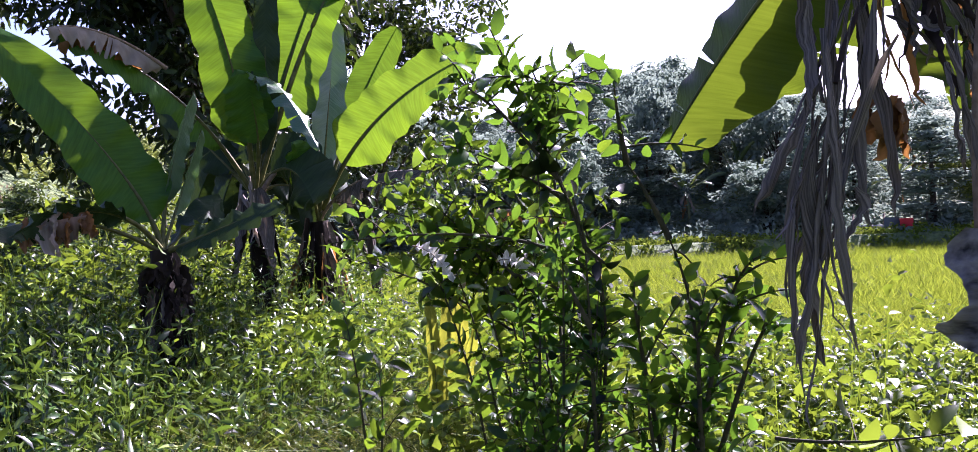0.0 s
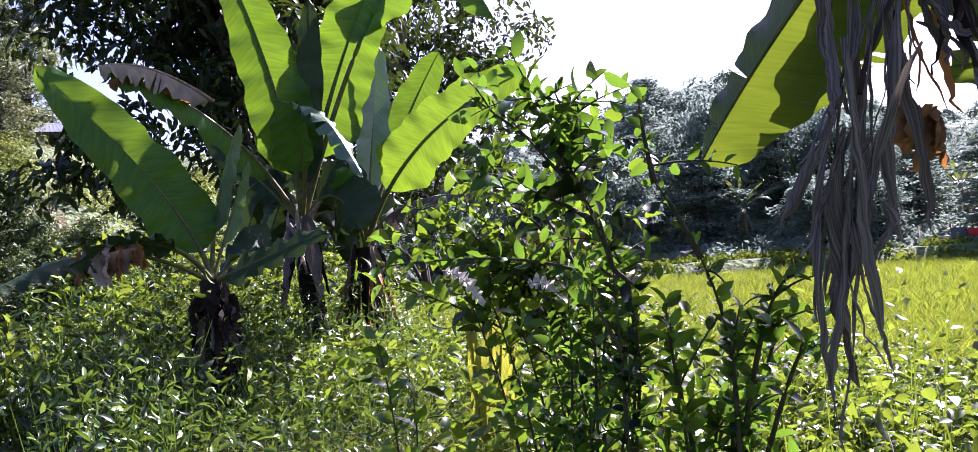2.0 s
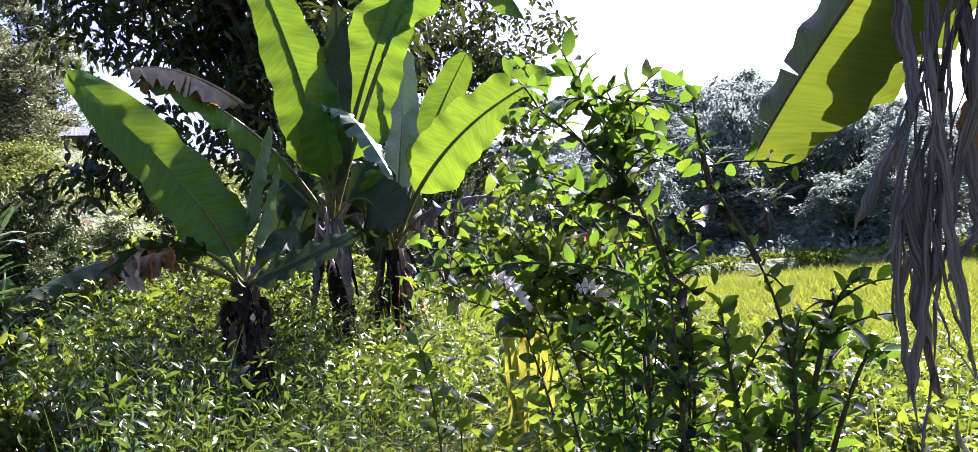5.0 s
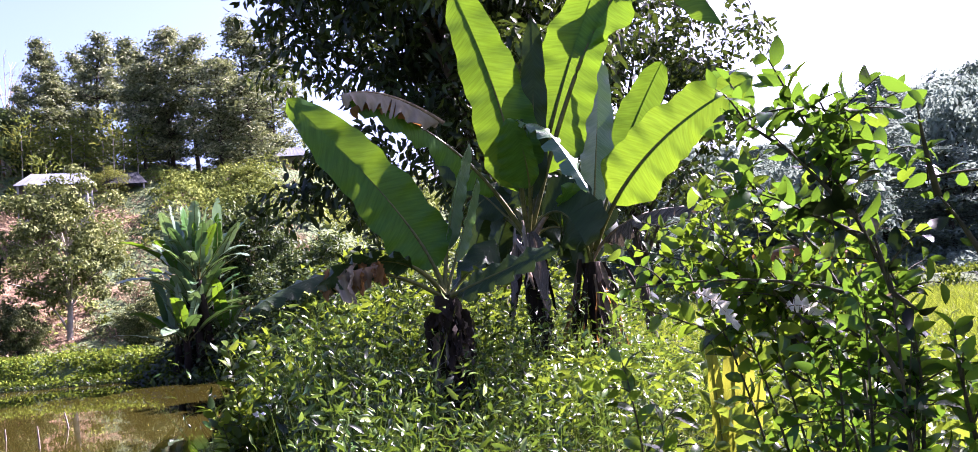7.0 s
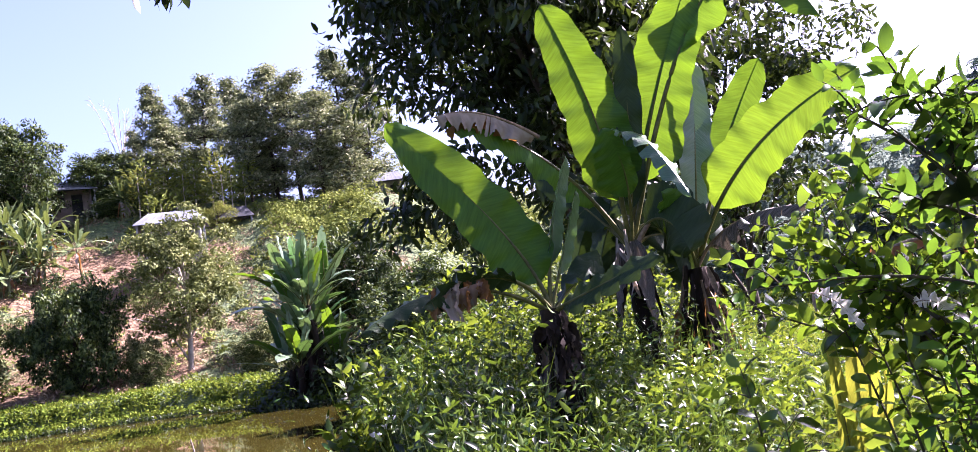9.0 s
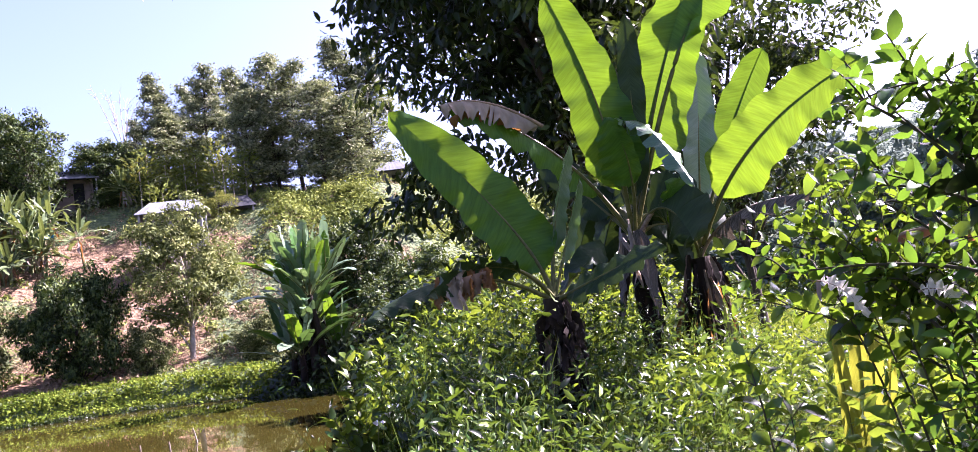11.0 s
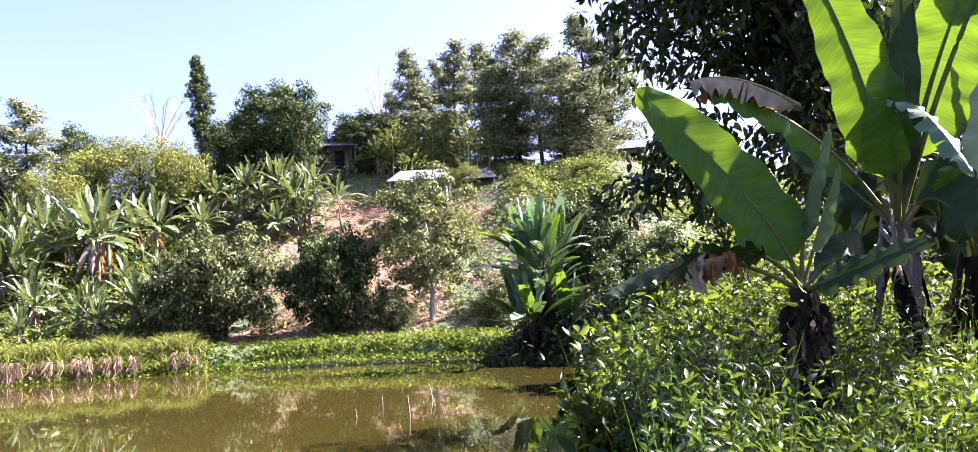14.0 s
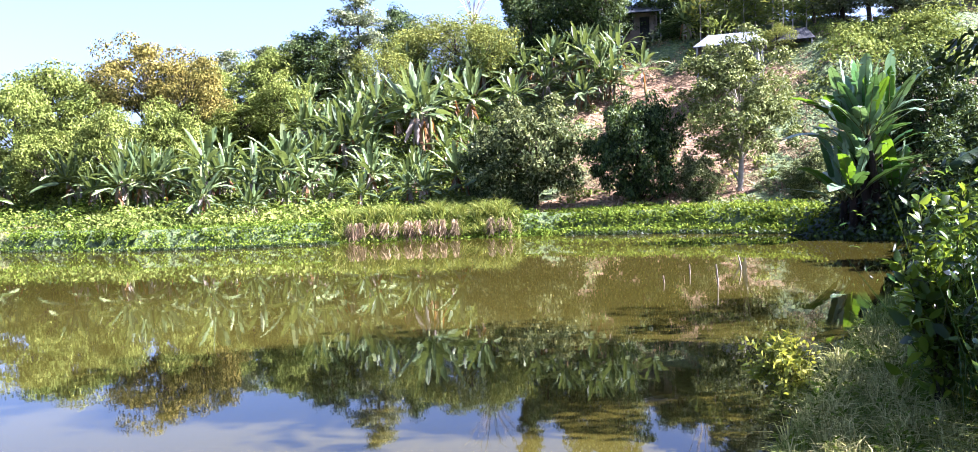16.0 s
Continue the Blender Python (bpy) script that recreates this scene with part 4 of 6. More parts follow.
for tip, wd in (((-0.256, 3.854, 1.98), 0.07), ((-0.150, 3.93, 2.06), 0.12), ((-0.103, 3.761, 1.90), 0.10), ((-0.054, 3.762, 1.78), 0.07)):
    banana_leaf(sucker, js + (0, 0, 0.25), (js + (0, 0, 0.3)) * 0.4 + np.array(tip) * 0.6 + (0, 0, 0.05), tip, wd, FRONT, M_BANANA_YELLOW, 0.1, 10, 0.03, 0, 0.015, 20, 0.006)

# ---- the banana plant overhead on the paddy side ----
plant_d = root("banana_plant", spot(40.0, 2.6), "banana plant with torn green leaves and grey dead leaves hanging down", "banana plant", "banana plants on the bank")
plant_d.matrix_basis = Matrix.Identity(4)
jd = np.array((1.64, 1.98, 3.55))
stem_part(plant_d, spot(40.5, 2.6, 0.2), jd, 0.16, 0.09, M_STEM, rough=0.3)
banana_leaf(plant_d, jd, (1.033, 2.619, 3.123), (0.596, 2.797, 2.386), 0.62, (0.35, -0.80, 0.1), M_BANANA_DIMMED, 0.30, 4, 0.03, 0, 0.015, 44, 0.013, None, 0.02, "torn green leaf hanging against the light", (0.0, 1.0))
# the folded half takes the shaded blade colour instead of falling into shade
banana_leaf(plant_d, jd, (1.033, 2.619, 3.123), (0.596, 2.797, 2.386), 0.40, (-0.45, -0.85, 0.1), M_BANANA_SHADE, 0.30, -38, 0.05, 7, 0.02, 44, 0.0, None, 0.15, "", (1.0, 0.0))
banana_leaf(plant_d, jd, (1.269, 2.627, 3.014), (0.992, 3.056, 2.530), 0.42, (0.3, -0.9, 0.1), M_BANANA_DIMMED, 0.3, 0, 0.03, 3, 0.02, 36, 0.012, None, 0.05)
banana_leaf(plant_d, jd, (1.251, 2.301, 2.966), (1.195, 2.104, 2.394), 0.36, (0.2, -0.95, 0.1), M_BANANA_DIMMED, 0.3, -10, 0.05, 7, 0.03, 36, 0.012, None, 0.1)
for k in range(9):
    p = np.array((0.955, 2.0, 2.42)) + rng.normal(0, 1, 3) * (0.028, 0.02, 0.015)
    hanging_strip(plant_d, p, p + np.array((rng.normal(0, 0.03), rng.normal(0, 0.02), -rng.uniform(0.06, 0.15))), rng.uniform(0.03, 0.06), M_DRY_BROWN, "dead_strip", 0.025, 1.2, "rust-brown scrap of dead leaf")

# the crown above, whose leaves shade those below
for az, up, reach in ((8, 0.5, 1.7), (35, 0.3, 1.8), (65, 0.8, 1.7), (110, 0.6, 1.5), (-25, 0.9, 1.4), (-5, 1.1, 1.8), (48, 1.5, 1.8)):
    out = np.array((math.sin(radians(az)), math.cos(radians(az)), 0))
    banana_leaf(plant_d, jd, jd + out * reach * 0.5 + np.array((0, 0, up + 0.5)), jd + out * reach + np.array((0, 0, up)), 0.5, unit(np.array((0, 0, 1.0)) - out * 0.3), M_BANANA, 0.2, 12, 0.08, 4, 0.02, 30, 0.012)
hang = root("dead_banana_leaf", (0, 0, 0), "grey shredded dead banana leaf hanging in long strips", "dead leaf")
v, f = tube(bezier(jd - (0.05, 0.1, 0.1), (0.781, 1.750, 2.706), (0.680, 1.630, 2.407), 18), np.linspace(0.010, 0.005, 18), 7)
bulk("midrib", v, f, M_STEM, hang)
TOPS = (((0.711, 1.671, 2.601), (0.580, 1.634, 1.998)), ((0.679, 1.630, 2.465), (0.555, 1.621, 1.841)), ((0.649, 1.610, 2.360), (0.549, 1.602, 1.935)),
        ((0.696, 1.623, 2.497), (0.666, 1.635, 2.061)), ((0.776, 1.698, 2.604), (0.743, 1.658, 2.183)), ((0.616, 1.600, 2.248), (0.630, 1.595, 1.947)),
        ((0.647, 1.610, 2.303), (0.575, 1.615, 1.886)), ((0.736, 1.661, 2.597), (0.707, 1.673, 2.021)))
for k, (top, bottom) in enumerate(TOPS):
    for q in range(4):
        j1, j2 = rng.normal(0, 0.03, 3), rng.normal(0, 0.035, 3)
        e = np.array(bottom) + j2 + (0, 0, rng.uniform(-0.05, 0.36) if q else 0.0)
        hanging_strip(hang, np.array(top) + j1, e, (rng.uniform(0.005, 0.014) if q > 1 else rng.uniform(0.014, 0.032)), M_DRY, "shred", 0.03, 1.6)
fringe = root("dead_banana_leaf", (0, 0, 0), "dry fringe of dead leaf strips under the banana crown", "dead leaf")
v, f = tube(bezier(jd - (0.05, 0.1, 0.05), (0.958, 1.890, 2.711), (0.744, 1.766, 2.638), 14), np.linspace(0.016, 0.008, 14), 6)
bulk("midrib", v, f, M_STEM, fringe)
for k in range(34):
    x0 = k / 33
    top = np.array((0.836, 1.836, 2.644)) * (1 - x0) + np.array((1.146, 1.903, 2.632)) * x0 + rng.normal(0, 0.03, 3)
    hanging_strip(fringe, top, top + np.array((rng.normal(0.03, 0.05), rng.normal(0, 0.05), -rng.uniform(0.10, 0.30))), rng.uniform(0.008, 0.030), (M_DRY, M_STEM, M_DRY_BROWN, M_DRY, M_STEM)[k % 5], "shred", 0.03)


def torn_sheet(parent, top_in, top_out, low_in, low_out, label):
    """A papery piece of dry blade between four corners, with a bitten inner edge and a curled surface."""
    n, m = 22, 14
    a, b, c, d = (np.array(q) for q in (top_in, top_out, low_in, low_out))
    vs, uvs = [], []
    for i in range(n):
        v = i / (n - 1)
        le, ri = a * (1 - v) + c * v, b * (1 - v) + d * v
        bite = 0.30 * math.exp(-((v - 0.62) / 0.22) ** 2) + 0.03 * math.sin(v * 31) + 0.02 * math.sin(v * 57 + 1)
        for j in range(m):
            u = max(bite, 0) + (1 - max(bite, 0)) * j / (m - 1)
            p = le * (1 - u) + ri * u + np.array((0, 1, 0)) * (0.012 * math.sin(u * 7 + v * 5) + 0.03 * (1 - u) ** 2 * math.sin(v * 6))
            vs.append(p)
            uvs.append((u, v * 0.4 + u * 0.1))
    i, j = np.meshgrid(np.arange(n - 1), np.arange(m - 1), indexing="ij")
    q = i * m + j
    return tagged(bulk("blade", np.array(vs), np.stack([q, q + m, q + m + 1, q + 1], -1).reshape(-1, 4), M_PAPER, parent, True, np.array(uvs)), label)


sheet = root("dead_banana_leaf", (0, 0, 0), "dead leaf on a long brown stalk with a grey papery blade", "dead leaf")
v, f = tube(bezier((0.915, 1.529, 2.594), (0.848, 1.508, 2.292), (0.837, 1.458, 1.977), 24), np.linspace(0.009, 0.006, 24), 8)
bulk("midrib", v, f, M_RIB_DRY, sheet)
torn_sheet(sheet, (0.822, 1.477, 2.132), (0.859, 1.412, 2.124), (0.762, 1.506, 1.966), (0.846, 1.396, 1.894), "grey papery dry blade")
for k in range(5):
    top = np.array((0.905, 1.535, 2.465)) + rng.normal(0, 0.03, 3)
    hanging_strip(sheet, top, top + np.array((0.03, 0, -rng.uniform(0.2, 0.4))), 0.018, M_DRY, "shred", 0.03)


# ---- shrubs ----
def shrub(name, label, branches, mat, leaf, slim, gap=0.022, twig=0.006, category="shrub"):
    """A shrub of bent branches; leaves stand alternately along each and along its side twigs."""
    ob = root(name, (0, 0, 0), label, category)
    tubes, pos, way, size = [], [], [], []
    for p0, p1, p2, side, scale in branches:
        line = bezier(p0, p1, p2, 26)
        tubes.append(tube(line, np.linspace(twig * 1.5, twig * 0.35, 26), 6))
        lines = [(line, 0.18)]
        for k in range(side):
            u = rng.uniform(0.15, 0.9)
            a = line[int(u * 25)]
            d = unit(rng.normal(size=3) * (1, 0.8, 0.6) + (0, 0, 0.35)) * rng.uniform(0.10, 0.30) * (1.15 - 0.6 * u)
            tw = bezier(a, a + d * 0.5 + (0, 0, 0.02), a + d + (0, 0, -0.01), 10)
            tubes.append(tube(tw, np.linspace(twig * 0.6, twig * 0.25, 10), 5))
            lines.append((tw, 0.0))
        for ln, u0 in lines:
            length = np.sum(np.linalg.norm(np.diff(ln, axis=0), axis=1))
            m = max(3, int(length * (1 - u0) / gap))
            u = np.linspace(u0, 1, m)
            s = u * (len(ln) - 1.001)
            i = s.astype(int)
            pts = ln[i] + (ln[i + 1] - ln[i]) * (s - i)[:, None]
            tan = unit(ln[i + 1] - ln[i])
            ang = np.arange(m) * 2.4 + rng.uniform(0, 6)
            e1 = unit(np.cross(tan, np.array([[0.2, 0.3, 0.9]])))
            e2 = np.cross(tan, e1)
            out = e1 * np.cos(ang)[:, None] + e2 * np.sin(ang)[:, None]
            pos.append(pts)
            way.append(out + tan * 0.55 + rng.normal(0, 0.25, (m, 3)) + (0, 0, 0.12))
            size.append(leaf * scale * rng.uniform(0.6, 1.25, m))
    tv, tf = join(tubes)
    bulk("branch", tv, tf, M_TWIG, ob)
    pos, way, size = np.concatenate(pos), np.concatenate(way), np.concatenate(size)
    v, f = oval_leaves(pos, way, size, size * slim, 0.14, 0.35, True)
    bulk("foliage", v, f, mat, ob)
    return ob


cb = (0.21, 2.26, 1.36)
stem_top = (0.053, 2.101, 2.651)
shrub("citrus_shrub", "citrus shrub with dark glossy oval leaves on thin twigs", [
    (cb, (0.40, 2.28, 2.00), (0.225, 2.245, 2.236), 7, 1.0),
    ((0.245, 2.25, 2.19), (0.16, 2.20, 2.42), stem_top, 7, 1.15),
    ((0.22, 2.242, 2.236), (0.10, 2.19, 2.33), (-0.035, 2.20, 2.34), 4, 1.1),
    ((0.17, 2.20, 2.37), (0.02, 2.17, 2.50), (-0.046, 2.20, 2.562), 5, 1.0),
    ((0.15, 2.20, 2.39), (0.19, 2.16, 2.46), (0.15, 2.13, 2.55), 4, 1.1),
    ((0.262, 2.264, 2.06), (0.10, 2.29, 2.20), (-0.394, 2.313, 2.159), 4, 0.8),
    (cb, (0.33, 2.28, 1.85), (0.292, 2.262, 2.10), 6, 0.9)], M_CITRUS, 0.060, 0.46, 0.020, 0.0045)
low = []
for k in range(11):
    e = np.array((rng.uniform(0.05, 0.32), rng.uniform(2.12, 2.45), rng.uniform(1.70, 2.12)))
    low.append(((rng.uniform(0.05, 0.24), rng.uniform(2.2, 2.35), 1.30), e * (0.9, 1, 0.9) + (0.02, 0, 0.05), e, 4, rng.uniform(0.8, 1.1)))
shrub("citrus_shrub", "dense dark citrus bush with many upright stems", low, M_CITRUS, 0.056, 0.46, 0.020, 0.004)
mass = []
for k in range(14):
    u, q = rng.uniform(0, 1), rng.uniform(0, 1)
    e = np.array((-0.48 + 0.72 * u, rng.uniform(2.55, 3.05), 2.10 + 0.42 * q + 0.04 * u))
    a = np.array((0.28 - 0.2 * rng.uniform(0, 1), rng.uniform(2.5, 2.8), 1.75 + 0.45 * q))
    mass.append((a, (a + e) / 2 + (0, 0, 0.10), e, 6, rng.uniform(0.75, 1.15)))
for k in range(6):
    mass.append(((0.25 - 0.05 * k, 2.65, 1.30), (0.22 - 0.05 * k, 2.65, 1.8), (0.14 - 0.07 * k, 2.7, 2.2), 5, 1.0))
shrub("citrus_shrub", "spreading citrus shrub with leaves lightened for backlight on long level twigs", mass, M_CITRUS_LIT, 0.066, 0.52, 0.025, 0.004)
rng = np.random.default_rng(38)
shrub("leafy_shrub", "slender leaning shoot with broad leaves, blackened for shade", [
    ((0.254, 2.16, 1.3), (0.254, 2.123, 1.922), (0.253, 2.123, 2.114), 2, 0.6), ((0.253, 2.123, 2.114), (0.243, 2.14, 2.174), (0.199, 2.128, 2.283), 2, 0.8), ((0.199, 2.128, 2.283), (0.139, 2.133, 2.364), (0.045, 2.137, 2.487), 0, 0.5),
    ((0.139, 2.133, 2.364), (0.139, 2.133, 2.364), (0.182, 2.13, 2.428), 0, 1.5), ((0.199, 2.128, 2.283), (0.139, 2.133, 2.364), (0.152, 2.132, 2.257), 0, 1.4), ((0.199, 2.128, 2.283), (0.199, 2.128, 2.283), (0.196, 2.129, 2.336), 0, 1.2), ((0.253, 2.123, 2.114), (0.231, 2.125, 2.235), (0.231, 2.125, 2.235), 0, 0.9),
    ((0.253, 2.123, 2.114), (0.297, 2.117, 2.074), (0.297, 2.117, 2.074), 0, 0.8), ((0.254, 2.123, 1.922), (0.2, 2.128, 2.044), (0.2, 2.128, 2.044), 0, 0.8)], M_SHOOT_SHADED, 0.066, 0.56, 0.034, 0.005)
for b, c, e in (((-0.189, 2.419, 2.139), (-0.119, 2.424, 2.12), (-0.082, 2.425, 2.031)), ((0.037, 2.427, 2.081), (0.09, 2.426, 2.102), (0.13, 2.424, 2.031)), ((0.215, 2.418, 2.118), (0.26, 2.414, 2.126), (0.243, 2.415, 2.056))):
    dead = root("dead_banana_leaf", b, "pale dead banana leaf whitened for sun glare, caught in the citrus twigs", "dead leaf", "caught leaves")
    here = np.array(b)
    banana_leaf(dead, (0, 0, 0), np.array(c) - here, np.array(e) - here, 0.055, (-0.1, -0.55, 0.8), M_GLARE_LEAF, 0.05, 18, 0.03, 2, 0.012, 20, 0.002, M_RIB_DRY, 0.2)
rng = np.random.default_rng(39)
vb = (0.50, 2.33, 1.25)
right = [(vb, (0.60, 2.24, 1.90), (0.456, 2.209, 2.158), 3, 0.9), ((0.475, 2.21, 2.12), (0.42, 2.22, 2.26), (0.381, 2.223, 2.317), 0, 0.5), ((0.381, 2.223, 2.317), (0.36, 2.20, 2.42), (0.353, 2.176, 2.504), 2, 0.85),
         (vb, (0.58, 2.20, 2.05), (0.669, 2.104, 2.071), 4, 0.9), (vb, (0.70, 2.20, 2.0), (0.70, 2.10, 1.90), 4, 0.95)]
for k in range(8):
    e = np.array((rng.uniform(0.33, 0.70), rng.uniform(2.15, 2.55), rng.uniform(1.66, 2.04)))
    right.append(((rng.uniform(0.40, 0.56), rng.uniform(2.25, 2.45), 1.25), e * (0.95, 1, 0.92) + (0, 0, 0.08), e, 4, rng.uniform(0.8, 1.15)))
shrub("leafy_shrub", "tangled shrub with drooping pointed leaves beside the paddy", right, M_CITRUS, 0.064, 0.46, 0.024)
shrub("leafy_shrub", "single young shoot with round green leaves among the grass", [((-0.369, 2.571, 1.20), (-0.36, 2.57, 1.7), (-0.415, 2.564, 1.955), 3, 1.0), ((-0.369, 2.571, 1.30), (-0.30, 2.55, 1.6), (-0.32, 2.56, 1.78), 2, 0.9)], M_CITRUS_LIT, 0.075, 0.5, 0.035, 0.004)
shrub("leafy_shrub", "low runner twig with a few pointed leaves", [((0.60, 1.85, 1.70), (0.70, 1.68, 1.715), (0.827, 1.50, 1.785), 3, 1.2)], M_VINE, 0.075, 0.5, 0.05, 0.003)
sb = spot(-33.0, 5.9, 0.1)
shrub("leafy_shrub", "slender shrub with upright oval leaves at the pond's edge", [
    (sb, (-3.205, 4.867, 1.578), (-3.248, 4.839, 1.948), 4, 1.0),
    (sb, (-3.091, 4.936, 1.577), (-3.041, 4.966, 2.002), 5, 1.0),
    (sb, (-3.237, 4.846, 1.388), (-3.347, 4.774, 1.579), 5, 1.0),
    (sb, (-3.067, 4.951, 1.391), (-2.894, 5.050, 1.723), 6, 1.0),
    (sb, (-3.182, 4.881, 1.275), (-3.177, 4.884, 1.540), 7, 1.0)], M_VINE, 0.13, 0.42, 0.026)
wb = spot(-39.6, 6.7, 0.1)
wc = np.array((-5.013, 5.505, 0.679))
tufts = []
for k in range(22):
    d = unit(rng.normal(size=3) + (0, 0, 0.5))
    e = wc + d * (0.24, 0.24, 0.20) * rng.uniform(0.75, 1.1)
    tufts.append((wb, (np.array(wb) + e) / 2 + (0, 0, 0.08), e, 8, 1.0))
shrub("leafy_shrub", "small dense yellow-green shrub leaning over the water", tufts, M_YELLOW, 0.055, 0.5, 0.02, 0.004)

# ---- undergrowth ----
open_bank = lambda a, d: d > np.interp(a, (-46, -31, -27, -22), (8.0, 5.4, 3.4, 2.3))
weed_tall = lambda a, d: np.interp(a, (-46, -40, -36.5, -34, -30, -26, -8, 4, 12, 30), (0.10, 0.14, 0.35, 0.8, 1.12, 1.12, 0.95, 0.85, 0.62, 0.55)) * np.interp(d, (2.3, 3.0, 3.7, 4.6, 5.6, 7.4), (0.42, 0.66, 0.98, 1.02, 1.32, 1.4)) * (1 - 0.28 * np.exp(-((a + 20.0) / 2.0) ** 2) * (d < 5.7))
weed_field("undergrowth", "dense green leafy weeds with upright pointed leaves", 3000, (-33.5, -9), (2.4, 7.2), weed_tall, 13, 0.096, 0.29, M_WEED, 1.2, open_bank, 0.1, (-0.1, 1.3))
weed_field("undergrowth", "mixed small-leaved weeds in the middle of the bank", 3300, (-21, 7), (2.3, 7.2), weed_tall, 13, 0.066, 0.30, M_WEED, 1.2, None, 0.12, (-0.3, 1.2))
weed_field("undergrowth", "green weeds between the shrub and the paddy", 1000, (5, 29), (2.3, 7.2), weed_tall, 13, 0.09, 0.34, M_WEED)
weed_field("vines", "bright broad-leaved weeds behind the citrus shrub", 420, (-3, 11), (3.2, 5.6), lambda a, d: 1.0 + 0 * a, 15, 0.12, 0.5, M_VINE, 1.0, None, 0.14, (-0.3, 0.9))
grass_field("grass", "dry yellow-green grass at the near edge of the weeds", 7000, (-24, -17.5), (2.3, 3.8), 0.86, 0.006, M_GRASS, 1.0, 1.2)
grass_field("grass", "short trodden grass where the viewer stands", 45000, (-180, 180), (0.15, 6.0), 0.15, 0.010, M_TURF, 0.6, 1.1, lambda a, d: (height(*polar(a, d)) > 0.1) & ((d < 2.6) | (a < -27) | (a > 30)))
weed_field("undergrowth", "sunlit tall weeds in front of the banana stems", 420, (-16.5, -5), (4.3, 6.0), lambda a, d: 1.05 + 0 * a, 15, 0.10, 0.4, M_VINE, 1.0, None, 0.12, (-0.3, 1.0))
weed_field("vines", "yellow-green broad-leaved vines and weeds in sunlight", 1250, (4, 31), (2.6, 6.5), weed_tall, 15, 0.092, 0.5, M_VINE)
weed_field("undergrowth", "bright leafy thicket behind the banana plants", 1200, (-33, -6), (6.8, 11.5), lambda a, d: np.interp(d, (6.8, 9, 11), (1.3, 1.75, 1.9)) * np.interp(a, (-33, -28, -24, -8), (0.4, 0.8, 1.0, 0.7)), 16, 0.12, 0.5, M_VINE)
weed_field("vines", "tall bright broad-leaved vines behind the young banana plant", 240, (-28, -11), (6.9, 8.6), lambda a, d: 1.85 + 0 * a, 20, 0.12, 0.5, M_VINE, 1.0, None, 0.2, (-0.2, 1.0))
weed_field("undergrowth", "tall thin weeds at the paddy's edge", 60, (12, 27), (3.4, 6.5), lambda a, d: 1.25 + 0 * a, 9, 0.10, 0.5, M_VINE)
grass_field("grass", "thin yellow-green grass blades among the weeds", 14000, (-21, 6), (2.4, 6.2), 1.08, 0.006, M_GRASS, 1.2, 1.0)
grass_field("grass", "pale fine grass tangled through the middle of the weeds", 12000, (-19, 0), (2.6, 5.6), 1.18, 0.0045, M_GRASS, 1.0, 1.2)
grass_field("grass", "grass on the open ground behind the bank", 36000, (28, 325), (5.0, 16.0), 0.22, 0.012, M_TURF, 0.7, 0.7, lambda a, d: height(*polar(a, d)) > 0.1)
grass_field("grass", "short shaded grass on the bank above the water", 45000, (-48, -26), (2.6, 11.0), 0.14, 0.006, M_TURF, 0.9, 0.7, lambda a, d: height(*polar(a, d)) > 0.02)
weed_field("undergrowth", "low leafy weeds along the shore", 600, (-44, -27), (3.4, 9.5), lambda a, d: 0.16 + 0 * a, 10, 0.055, 0.45, M_BANK, 0.8, lambda a, d: height(*polar(a, d)) > 0.05)
grass_field("rice", "ripening yellow-green rice standing in the paddy", 105000, (-11, 34), (8.8, 41.5), 0.60, 0.024, M_RICE, 0.75, 0.55, lambda a, d: height(*polar(a, d)) < 0.3)
grass_field("rice", "ripening yellow-green rice standing in the paddy", 40000, (-11, 34), (8.8, 18), 0.60, 0.010, M_RICE, 0.8, 0.6, lambda a, d: height(*polar(a, d)) < 0.3)

grass_field("grass", "dry tangled straw and grass tufts above the water", 26000, (-42, -28), (2.4, 8.5), 0.26, 0.007, M_DRYGRASS, 0.9, 1.3, lambda a, d: (height(*polar(a, d)) > 0.05) & (np.sin(a * 1.9) + np.sin(d * 3.1 + a) > -0.2))

# ---- the big tree behind the bananas ----
rng = np.random.default_rng(23)
make_tree("tree", spot(-17.4, 12.0), "large dark broadleaf tree with drooping leaves behind the banana plants", M_TREE, M_BARK, 10.4, 5.5, 0.23, 260, 135, 0.19, 0.38, 0.20, 0.7, 0.12, -0.03, 0.10, oval=True)
make_tree("tree", spot(-7.0, 19.0), "leafy green tree standing between bananas and paddy", M_TREE, M_BARK, 10.3, 5.0, 0.25, 120, 110, 0.19, 0.42, 0.12, 0.3, 0.3, 0.0, 0.12, oval=True)

# ---- far bank ----
rng = np.random.default_rng(31)
bank_keep = lambda a, d: (np.abs(a + 54.2) > 0.7) | (d < edge(a) + 2.2)
edge = lambda a: np.interp(a, (-100, -88, -81, -74, -62, -55, -46, -40, -37, -34.5, -31.5), (54, 50.6, 42, 38.7, 37, 35.7, 33.8, 31.8, 30, 28.5, 27.0))


